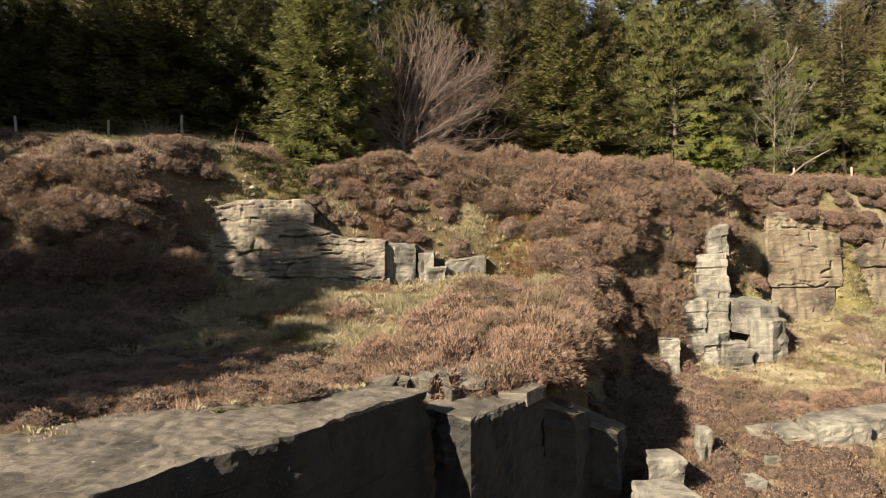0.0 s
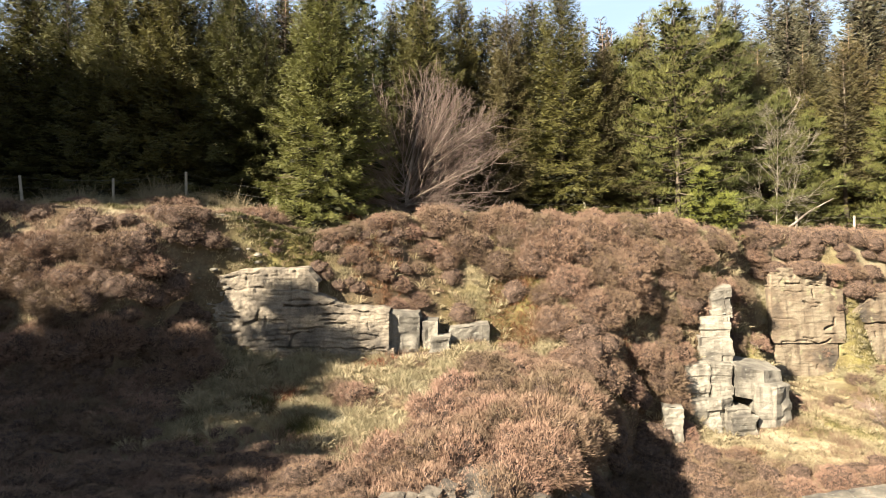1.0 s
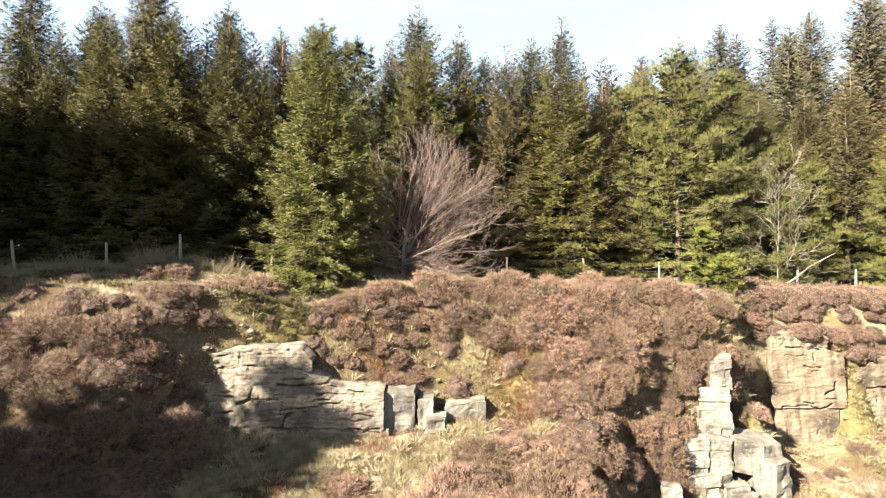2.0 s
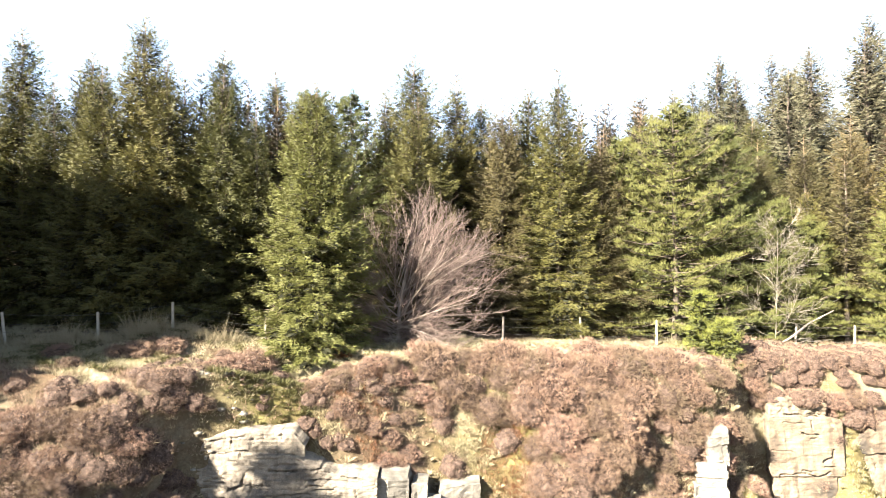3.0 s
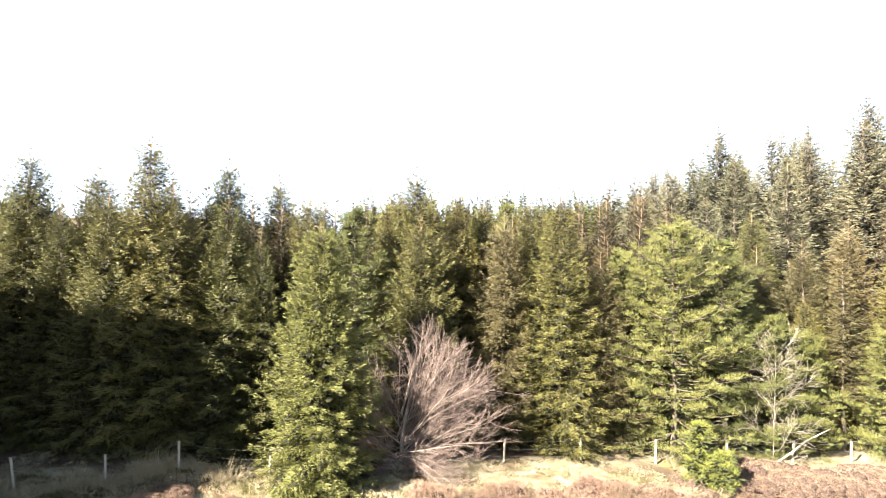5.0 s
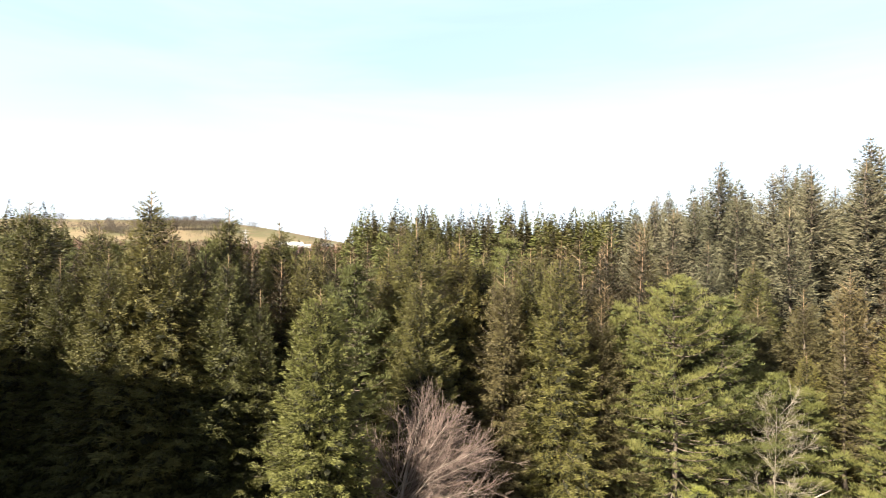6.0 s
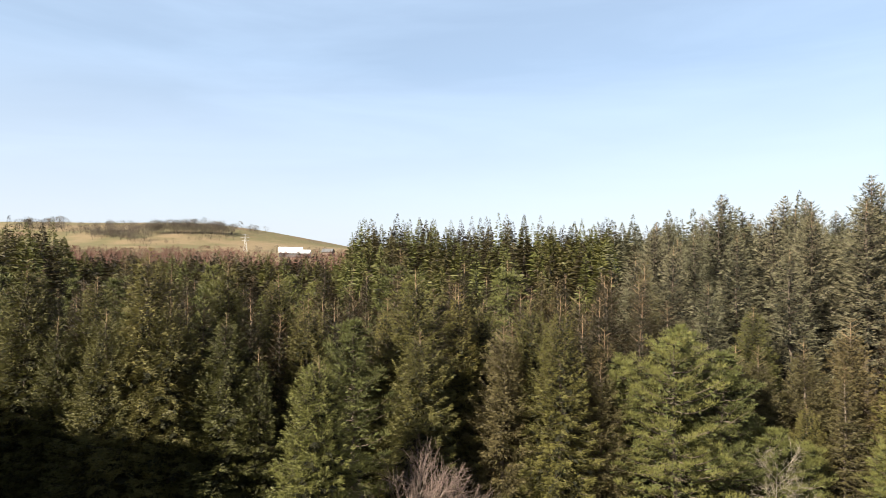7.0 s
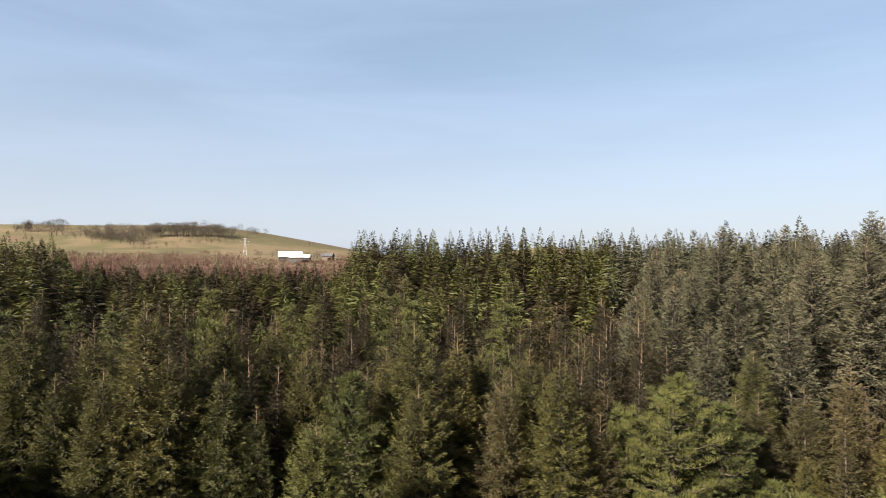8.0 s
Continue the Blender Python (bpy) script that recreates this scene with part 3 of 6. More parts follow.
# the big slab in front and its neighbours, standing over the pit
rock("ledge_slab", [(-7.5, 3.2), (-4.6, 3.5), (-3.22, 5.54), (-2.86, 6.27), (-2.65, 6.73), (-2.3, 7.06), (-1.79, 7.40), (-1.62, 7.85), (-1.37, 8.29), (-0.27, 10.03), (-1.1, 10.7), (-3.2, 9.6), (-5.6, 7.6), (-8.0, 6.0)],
     -2.10, -8.0, M_DARKSTONE, 61, "broad flat gritstone slab forming the quarry ledge", side_mat=M_SHADESTONE, step=0.06, amp=0.11, round_edge=0.045, chips=0.5)
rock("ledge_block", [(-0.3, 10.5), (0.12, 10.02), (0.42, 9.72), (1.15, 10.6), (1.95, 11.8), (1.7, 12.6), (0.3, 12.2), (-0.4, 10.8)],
     -2.50, -8.0, M_DARKSTONE, 62, "massive squared gritstone block on the quarry edge", side_mat=M_SHADESTONE, step=0.10, amp=0.08, round_edge=0.06, chips=0.25)
rock("ledge_boulder", [(0.15, 11.5), (0.75, 11.2), (1.35, 12.2), (1.45, 12.9), (0.9, 13.2), (0.2, 12.7)], -2.04, -3.2, M_DARKSTONE, 63,
     "angular boulder lying on the quarry ledge", step=0.08, amp=0.09, tilt=(0.10, 0.12))
for n, (x, y, r0, zt) in enumerate(((-1.15, 10.95, 0.30, -2.10), (-0.72, 10.98, 0.22, -2.08), (-0.35, 11.1, 0.28, -2.05), (-0.02, 11.35, 0.26, -2.02), (0.1, 11.0, 0.16, -2.25))):
    rock("ledge_boulder", [(x - r0, y - 0.6 * r0), (x + 0.5 * r0, y - 0.8 * r0), (x + r0, y + 0.3 * r0), (x - 0.3 * r0, y + 0.9 * r0)], zt, zt - 0.7, M_DARKSTONE, 140 + n,
         "broken grey rock at the back of the ledge", step=0.07, amp=0.09, tilt=(0.15 - 0.1 * n, 0.2))
rock("ledge_flake", [(0.95, 11.1), (1.5, 11.0), (1.95, 11.75), (1.6, 12.1), (1.1, 11.8)], -2.38, -2.62, M_DARKSTONE, 150,
     "thin flat flake of stone on the ledge block", step=0.07, amp=0.05)
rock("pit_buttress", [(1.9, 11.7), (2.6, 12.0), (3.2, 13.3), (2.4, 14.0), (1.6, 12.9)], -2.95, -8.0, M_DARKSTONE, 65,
     "dark gritstone buttress, its sides coloured for shade", side_mat=M_SHADESTONE, step=0.16, amp=0.1, tilt=(-0.35, 0.0))
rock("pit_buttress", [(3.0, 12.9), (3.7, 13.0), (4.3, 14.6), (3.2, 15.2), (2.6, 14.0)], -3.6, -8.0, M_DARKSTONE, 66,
     "dark lower gritstone buttress, its sides coloured for shade", side_mat=M_SHADESTONE, step=0.16, amp=0.12, tilt=(-0.3, 0.0))

# pillar, boulders and the wall on the other side
pillar = thing("rock_pillar", "upright pale gritstone pillar split by joints", "rock pillar", pose(9.7, 21.6, -3))
for n, (outline, z0, z1, tl) in enumerate((
        ([(9.30, 21.30), (9.95, 21.15), (10.15, 21.6), (10.1, 22.6), (9.2, 22.5)], 0.15, 1.20, (0.25, 0.1)),
        ([(8.85, 21.30), (9.80, 20.98), (10.0, 21.5), (10.1, 22.6), (8.9, 22.5)], -0.55, 0.20, (0.05, 0.0)),
        ([(8.75, 21.05), (9.78, 20.85), (9.95, 21.5), (10.0, 22.6), (8.8, 22.5)], -1.35, -0.50, (-0.05, 0.0)),
        ([(8.10, 20.65), (8.85, 20.50), (9.0, 21.6), (8.2, 21.8)], -2.5, -1.30, (0.10, 0.1)),
        ([(8.88, 20.52), (9.62, 20.45), (9.75, 21.6), (9.0, 21.7)], -2.7, -1.28, (-0.06, 0.1)),
        ([(8.05, 20.30), (9.1, 20.15), (9.5, 20.4), (9.5, 21.4), (8.2, 21.4)], -3.8, -2.45, (0.06, 0.0)),
        ([(9.2, 20.05), (9.95, 20.10), (10.0, 21.2), (9.25, 21.2)], -3.9, -2.72, (0.06, 0.0)))):
    rock("block", outline, z1 - 0.012, z0, M_STONE, 80 + n, "", pillar, step=0.06, amp=0.065, tilt=tl)
rock("boulder", [(9.66, 20.45), (10.6, 20.35), (11.35, 20.75), (11.3, 21.6), (9.8, 21.6)], -1.42, -2.45, M_STONE, 90, "big pale wedge-shaped boulder leaning on the pillar", step=0.12, amp=0.04, tilt=(-0.16, 0.22))
rock("boulder", [(10.25, 20.15), (10.8, 20.0), (11.45, 20.3), (11.5, 21.2), (10.3, 21.2)], -1.98, -3.4, M_STONE, 91, "rounded pale boulder on the pit floor", step=0.12, amp=0.05, round_edge=0.12)
rock("boulder", [(9.3, 19.9), (10.15, 20.0), (10.1, 20.6), (9.35, 20.5)], -2.95, -3.7, M_STONE, 92, "small flat gritstone boulder at the pillar foot", step=0.1, amp=0.05)
RIGHT_CRACKS = (
    (((12.0, 1.15), (13.4, 1.22), (14.6, 1.12)), 0.035, 0.14),
    (((13.0, -1.05), (14.0, -0.98), (14.5, -1.12), (14.9, -0.95)), 0.04, 0.16),
    (((14.7, -0.55), (15.05, -0.40), (15.1, -0.1)), 0.05, 0.18),
    (((13.9, 0.5), (14.6, 0.42)), 0.03, 0.10),
    (((13.3, 1.2), (13.25, 1.75)), 0.03, 0.10),
    (((12.6, -0.2), (12.65, 0.9)), 0.03, 0.08),
)
side_wall = thing("quarry_wall", "rust-streaked gritstone quarry wall under heather", "rock face", pose(13.5, 24, -2.9))
course(side_wall, "bed", 12.75, 15.2, -3.0, in_line((12.75, 14.0, 15.2), (-1.06, -1.0, -1.10)), 23.52, RIGHT_CRACKS, M_WALL, 8, amp=0.020, beds=1.1, hairs=1.0)
course(side_wall, "bed", 12.65, 15.5, -1.08, in_line((12.65, 13.4, 14.8, 15.5), (1.14, 1.22, 1.12, 0.95)), 23.60, RIGHT_CRACKS, M_WALL, 9, amp=0.020, beds=1.1, hairs=1.2)
course(side_wall, "bed", 12.7, 14.9, 1.12, in_line((12.7, 13.1, 14.2, 14.9), (1.72, 1.84, 1.76, 1.60)), 23.72, RIGHT_CRACKS, M_WALL, 10, amp=0.05, beds=0.4)
tagged(new("side_outcrop", cracked_face("side_outcrop", 15.9, 23.0, -2.6, in_line((15.9, 17.0, 19.0, 23.0), (0.1, 0.75, 0.9, 0.9)), 23.75, ((((16.0, -0.4), (19.0, -0.3)), 0.04, 0.15), (((18.0, 0.6), (18.1, -0.3)), 0.04, 0.15)), M_WALL, 13, amp=0.024, beds=1.0, hairs=1.0)),
       "low reddish gritstone wall at the side of the quarry", "rock face")
for n, (x, y, sx, sy, zt) in enumerate(((4.95, 14.0, 0.42, 0.4, -4.42), (4.5, 12.7, 0.68, 0.6, -4.75), (6.4, 15.2, 0.17, 0.25, -4.15), (8.2, 15.2, 0.4, 0.3, -4.85), (7.1, 14.2, 0.3, 0.3, -5.05), (10.3, 13.4, 0.6, 0.5, -5.2))):
    rock("boulder", [(x - sx, y - sy), (x + sx, y - sy * 0.8), (x + sx * 0.8, y + sy), (x - sx * 0.7, y + sy * 0.9)], zt, zt - 1.6, M_STONE, 120 + n,
         "loose pale gritstone boulder on the pit floor", step=0.1, amp=0.07)


rock("boulder", [(6.85, 19.4), (7.5, 19.3), (7.65, 19.9), (7.0, 20.1)], -2.50, -4.2, M_STONE, 131, "pale lichen-whitened boulder at the gully mouth", step=0.08, amp=0.07)
outcrop = thing("rock_outcrop", "low pale gritstone outcrop split by joints on the quarry floor", "rock face", pose(10, 15.5, -5.2))
for n, (x0, x1, za, y0) in enumerate(((8.0, 9.3, -4.42, 15.35), (9.33, 10.6, -4.10, 15.2), (10.63, 12.3, -3.98, 15.4))):
    rock("block", [(x0, y0 + 0.1), (x1, y0), (x1, y0 + 1.1), (x0, y0 + 1.0)], za, -5.7, M_STONE, 170 + n, "", outcrop, step=0.09, amp=0.06, tilt=(0.08, 0.1), chips=0.3)
# scree on the brow above the old face
scr = np.random.default_rng(3)
sv, sf, base = [], [], 0
for _ in range(110):
    x, y, r0 = scr.uniform(-8.3, -5.4), scr.uniform(18.3, 19.5), scr.uniform(0.03, 0.13)
    bm = bmesh.new()
    bmesh.ops.create_icosphere(bm, subdivisions=1, radius=r0)
    for q in bm.verts:
        q.co = Vector((q.co.x * 1.3 * scr.uniform(0.8, 1.2), q.co.y, q.co.z * 0.6 * scr.uniform(0.7, 1.2)))
        sv.append((q.co.x + x, q.co.y + y, q.co.z + z_at(x, y) + 0.02))
    sf += [[base + w.index for w in p.verts] for p in bm.faces]
    base += len(bm.verts)
    bm.free()
tagged(new("scree", mesh_np("scree", sv, sf, [M_STONE])), "small pale stones on the bare brow above the rock face", "stones", kind="stuff")


# ---- conifers ----
def spruce_meshes(seed, H, R, whorl=0.34, per=7, fine=0.05, size=0.17, droop=0.34, sharp=0.8, bare=0.03, width=0.19, leader=0.9, belly=0.14, ragged=0.22, twig=0.17):
    """A trunk with whorls of flat, drooping fronds: side twigs off each branch, short needle shoots along each twig."""
    rng = np.random.default_rng(seed)
    top = H - leader
    zz = np.linspace(-0.4, top + 0.1, 9)
    bow = 0.06 * np.clip(zz, 0, 1)
    wood = [(*tube(np.c_[bow * np.sin(zz + seed), bow * np.cos(zz * 0.8), zz], np.interp(zz, (-0.4, H), (0.011 * H + 0.03, 0.012)), 6), 0)]
    green = []
    z = bare * H
    swell = rng.uniform(1 - ragged, 1 + 0.5 * ragged, 9)
    up_z = np.array([0.0, 0.0, 1.0])
    while z < top:
        f = 1 - z / (top + 0.25)
        n = max(4, int(per * (0.62 + 0.5 * f)))
        a0 = rng.uniform(0, 6.28)
        for k in range(n):
            a = a0 + 6.283 * k / n + rng.normal(0, 0.22)
            L = R * (f ** sharp) * rng.uniform(0.72, 1.14) * swell[int((a % 6.283) / 6.284 * 9)] + 0.10
            L *= float(np.interp(z / H, (0, belly), (0.74, 1.0)))
            s = np.linspace(0, 1, 6)
            rise = 0.72 * (1 - f) ** 1.4 + 0.04
            out = np.array([math.cos(a), math.sin(a), 0])
            side = np.array([-out[1], out[0], 0])
            up = rise * s - droop * f * s ** 1.5 + 0.20 * s ** 4
            path = out * (s * L)[:, None] + side * (rng.normal(0, 0.10) * L * s ** 2)[:, None] + np.c_[np.zeros(6), np.zeros(6), z + up * L]
            wood.append((*tube(path[[0, 3, 5]], (0.012 + 0.006 * L, 0.008, 0.003), 3), 0))
            # inner sprays close to the trunk, in a darker colour that paints in shade
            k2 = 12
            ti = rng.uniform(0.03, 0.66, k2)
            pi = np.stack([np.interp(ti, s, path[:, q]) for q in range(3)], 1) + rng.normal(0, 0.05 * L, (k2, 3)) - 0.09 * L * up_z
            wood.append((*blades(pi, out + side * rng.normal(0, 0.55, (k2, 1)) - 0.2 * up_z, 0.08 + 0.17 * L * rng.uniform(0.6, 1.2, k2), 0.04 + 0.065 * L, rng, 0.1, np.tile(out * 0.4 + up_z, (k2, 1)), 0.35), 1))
            # twigs to both sides, and the branch's own end
            t = np.arange(0.20, 0.99, twig / max(L, 0.25))
            t = np.clip(np.r_[t, t + 0.5 * twig / max(L, 0.25), 0.86, 0.93] + rng.normal(0, 0.015, 2 * len(t) + 2), 0.08, 0.97)
            sg = np.r_[np.ones((len(t) - 2) // 2), -np.ones((len(t) - 2) // 2), 0, 0]
            tl = np.clip(0.46 * (1 - t) * L + 0.15, 0.13, 0.85) * rng.uniform(0.65, 1.2, len(t))
            pj = np.stack([np.interp(t, s, path[:, q]) for q in range(3)], 1)
            dj = unit(out * 0.80 + side * (sg * rng.uniform(0.55, 0.95, len(t)))[:, None] + np.c_[np.zeros((len(t), 2)), rise * 0.6 - 0.22 * f + rng.normal(0, 0.13, len(t))])
            kk = np.maximum(2, np.ceil(tl / fine).astype(int))
            rep = np.repeat(np.arange(len(t)), kk)
            u = rng.uniform(0.0, 1.0, len(rep))
            way = dj[rep]
            p = pj[rep] + way * (u * tl[rep])[:, None]
            p[:, 2] -= 0.22 * (u * tl[rep]) ** 1.4 + rng.uniform(-0.09, 0.10, len(rep)) * min(1.0, 0.5 + 0.4 * L)
            flat = unit(np.cross(way, up_z))
            way = way + flat * (rng.choice((-1, 1), len(rep)) * rng.uniform(0.15, 0.75, len(rep)))[:, None] + np.c_[np.zeros((len(rep), 2)), rng.normal(0.12, 0.30, len(rep))]
            sz = size * (0.65 + 0.35 * min(1.0, L / (0.5 * R)))
            green.append((*sprigs(p, way, sz * rng.uniform(0.65, 1.25, len(rep)), sz * width * rng.uniform(0.8, 1.25, len(rep)), rng, np.tile(out * 0.95 + 0.6 * up_z, (len(rep), 1)), 0.5), 0))
        z += whorl * (0.50 + 0.62 * f) * rng.uniform(0.8, 1.2)
    # the leading shoot with its short upright twigs
    wood.append((*tube(((0, 0, top - 0.2), (0.02, 0.0, top + 0.5 * leader), (0.0, 0.02, H)), (0.022, 0.015, 0.006), 4), 2))
    for q in (0.05, 0.30, 0.55, 0.80):
        for a in rng.uniform(0, 6.283, 5):
            b = np.array([0.0, 0.0, top + leader * (q - 0.02)])
            tip = b + (0.46 - 0.34 * q) * leader * rng.uniform(0.7, 1.2) * np.array([math.cos(a), math.sin(a), 0.75])
            wood.append((*tube((b, tip), (0.008, 0.004), 3), 2))
            m = 9 if q < 0.4 else 4
            u = rng.uniform(0.1, 1.0, (m, 1))
            green.append((*sprigs(b + (tip - b) * u, (tip - b) + rng.normal(0, 0.16, (m, 3)), 0.8 * size, 0.8 * size * width, rng), 0))
    return join(wood), join(green)[:2]


def pine_meshes(seed, H, R, layers=15, per=9, clumps=13, size=0.18, shoots=24, low=0.05, thick=0.10, round_top=0.5):
    """A pine: layered boughs that carry upturned clumps of needles, dark and open below them."""
    rng = np.random.default_rng(seed)
    zz = np.linspace(-0.4, H * 0.96, 8)
    wood = [(*tube(np.c_[0.10 * np.sin(zz * 0.6 + seed), 0.10 * np.cos(zz * 0.5), zz], np.interp(zz, (-0.4, H), (0.01 * H + 0.05, 0.02)), 6), 0)]
    green = []
    up_z = np.array([0.0, 0.0, 1.0])
    for lay in range(layers):
        f = low + (0.985 - low) * (lay + rng.uniform(-0.2, 0.2)) / (layers - 1)
        f = min(max(f, low), 0.985)
        reach = R * float(np.interp(f, (0, 0.12, 0.45, 0.75, 0.92, 1.0), (0.80, 1.0, 0.97, 0.72, 0.36 + 0.1 * round_top, 0.12)))
        n = max(3, int(round(per * (0.55 + 0.6 * reach / R))))
        a0 = rng.uniform(0, 6.283)
        for k in range(n):
            a = a0 + 6.283 * k / n + rng.normal(0, 0.25)
            z = min(f * H + rng.normal(0, 0.28), 0.985 * H)
            L = reach * rng.uniform(0.55, 1.18)
            out = np.array([math.cos(a), math.sin(a), 0])
            side = np.array([-out[1], out[0], 0])
            s = np.linspace(0, 1, 5)
            path = out * (s * L)[:, None] + np.c_[np.zeros(5), np.zeros(5), z - (0.16 * (1 - f) + rng.normal(0, 0.10)) * L * s + (0.16 + 0.5 * f) * L * s ** 2.0]
            wood.append((*tube(path, np.linspace(0.018 + 0.007 * L, 0.006, 5), 4), 0))
            ti = rng.uniform(0.10, 0.9, 12)
            pi = np.stack([np.interp(ti, s, path[:, q]) for q in range(3)], 1) + rng.normal(0, 0.10 * L * 0.5 + 0.05, (12, 3)) - 0.06 * up_z
            wood.append((*blades(pi, out * 0.5 + rng.normal(0, 0.5, (12, 3)) * np.array([1, 1, 0.3]), 0.34 * rng.uniform(0.6, 1.2, 12), 0.15, rng, 0.0, np.tile(up_z + out * 0.3, (12, 1)), 0.4), 1))
            m = max(4, int(clumps * (0.35 + 0.65 * L / R)))
            t = 1.02 - 0.72 * rng.uniform(0, 1, m) ** 1.2
            c = np.stack([np.interp(t, s, path[:, q]) for q in range(3)], 1)
            c = c + side * (rng.uniform(-1, 1, m) * (0.10 + 0.34 * L * (1.15 - t)))[:, None] + np.c_[np.zeros((m, 2)), rng.uniform(0.0, 0.14, m)]
            rc = rng.uniform(0.15, 0.27, m) * (0.75 + 0.25 * L / R)
            rep = np.repeat(np.arange(m), shoots)
            d = rng.normal(size=(len(rep), 3))
            d[:, 2] = np.abs(d[:, 2]) * 0.9 - 0.10
            d = unit(d + out * 0.25)
            base = c[rep] + d * (rc[rep] * rng.uniform(0.25, 1.0, len(rep)))[:, None] * np.array([1.15, 1.15, 0.75])
            way = d * 0.8 + 0.75 * up_z + out * 0.25 + rng.normal(0, 0.22, (len(rep), 3))
            green.append((*sprigs(base, way, size * rng.uniform(0.7, 1.15, len(rep)), size * thick * rng.uniform(0.8, 1.3, len(rep)), rng, d + 0.6 * up_z, 0.5), 0))
    return join(wood), join(green)[:2]


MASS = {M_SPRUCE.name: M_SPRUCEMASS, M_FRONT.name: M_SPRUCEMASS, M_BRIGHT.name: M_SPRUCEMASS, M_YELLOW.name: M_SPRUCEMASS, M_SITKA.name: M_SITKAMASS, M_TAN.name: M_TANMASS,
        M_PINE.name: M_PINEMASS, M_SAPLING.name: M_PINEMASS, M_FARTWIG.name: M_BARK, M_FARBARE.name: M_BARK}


def only(wf, wi, k):
    """The points and the renumbered faces of one material."""
    ids, back = np.unique(wf[wi == k], return_inverse=True)
    return ids, back.reshape(-1, 4)


def tree_thing(name, label, category, meshes, bark, leaf, m, group=""):
    (wv, wf, wi), (gv, gf) = meshes
    e = thing(name, label, category, m, group)
    bv, bf = only(wf, wi, 0)
    trunk = part("trunk", mesh_np("trunk", wv[bv], bf, [bark]), e, "grey-brown trunk and branches")
    if (wi == 2).any():
        lv, lf = only(wf, wi, 2)
        part("leading_shoot", mesh_np("leading_shoot", wv[lv], lf, [M_SHOOT]), trunk, "thin tan leading shoot")
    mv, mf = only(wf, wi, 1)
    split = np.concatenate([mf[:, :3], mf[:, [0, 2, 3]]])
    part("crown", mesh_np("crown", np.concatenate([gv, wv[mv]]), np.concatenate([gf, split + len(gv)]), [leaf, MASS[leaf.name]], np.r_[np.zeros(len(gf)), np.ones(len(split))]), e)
    return e


rng = np.random.default_rng(11)
# the single spruce on the brow
tree_thing("spruce_tree", "dense bright green spruce tree alone on the quarry brow", "tree",
           spruce_meshes(3, 11.1, 2.85, whorl=0.27, per=10, fine=0.025, size=0.145, droop=0.40, sharp=0.62, bare=0.0, width=0.19, leader=0.7, belly=0.20, ragged=0.16), M_BARK, M_BRIGHT,
           pose(-4.55, 23.1, 2.8, 0, 0, 30))

# kinds that the plantation repeats, built once
KINDS = []
for n, (H, R, leaf, sharp, lab) in enumerate((
        (12.0, 3.2, M_FRONT, 0.72, "green spruce tree in the plantation edge"),
        (12.5, 2.6, M_FRONT, 0.80, "slim dark green spruce tree in the plantation edge"),
        (11.0, 2.6, M_TAN, 0.68, "browned spruce tree in the plantation edge"),
        (13.0, 3.6, M_FRONT, 0.74, "broad green spruce tree in the plantation edge"),
        (12.0, 3.1, M_YELLOW, 0.70, "yellow-green spruce tree in the plantation edge"))):
    KINDS.append((H, lambda m, H=H, R=R, leaf=leaf, sharp=sharp, lab=lab, n=n: tree_thing(
        "spruce_tree", lab, "tree", spruce_meshes(20 + n, H, R, whorl=0.34, per=9, fine=0.036, size=0.165, sharp=sharp, leader=(0.75, 1.0, 1.2, 0.9, 0.8)[n], ragged=0.28, droop=(0.3, 0.42, 0.25, 0.36, 0.3)[n]), M_BARK, leaf, m, "plantation spruces")))
BUILT = {}


def plant(kind, x, y, top, turn, base=None):
    H, make = KINDS[kind]
    z = z_at(x, y) - 0.05 if base is None else base
    s = (top - z) / H
    if kind not in BUILT:
        BUILT[kind] = make(pose(x, y, z, 0, 0, turn))
        BUILT[kind].scale = (s, s, s)
        return BUILT[kind]
    o = copy_thing(BUILT[kind], pose(x, y, z, 0, 0, turn))
    o.scale = (1.06 * s, 1.06 * s, s)
    return o


FRONT_LEFT = ((-21.5, 27.0, 17.0, 0), (-18.3, 27.0, 17.4, 3), (-16.5, 26.4, 14.9, 1), (-15.7, 27.9, 16.6, 0), (-14.1, 25.8, 15.3, 4), (-12.9, 27.0, 17.9, 0), (-11.7, 26.5, 15.8, 4), (-10.4, 29.8, 17.4, 3), (-9.3, 26.6, 15.1, 0), (-7.8, 26.4, 13.6, 1), (-8.4, 31.6, 16.8, 0), (-6.3, 29.2, 15.6, 4))
FRONT_MID = ((-2.6, 30.2, 15.6, 1), (-1.2, 29.6, 17.0, 4), (0.9, 30.2, 16.3, 1), (2.2, 31.5, 15.4, 0), (3.0, 28.6, 14.8, 2), (4.4, 29.8, 15.6, 4), (5.5, 27.9, 15.8, 1), (7.5, 28.4, 12.9, 2), (8.6, 32.0, 14.0, 2), (-0.9, 27.6, 14.4, 4))
FRONT_RIGHT = ((14.8, 30.6, 13.4, 2), (16.3, 31.3, 13.2, 2), (19.0, 31.9, 13.6, 2), (21.5, 32.0, 14.6, 2), (22.8, 30.2, 13.0, 0), (25.5, 31.5, 15.0, 3), (17.4, 34.0, 15.0, 0), (18.0, 30.0, 10.5, 0))
used = []
for row in (FRONT_LEFT, FRONT_MID, FRONT_RIGHT):
    for x, y, top, kind in row:
        plant(kind, x, y, top + 0.1, rng.uniform(0, 360))
        used.append((x, y))

# pines


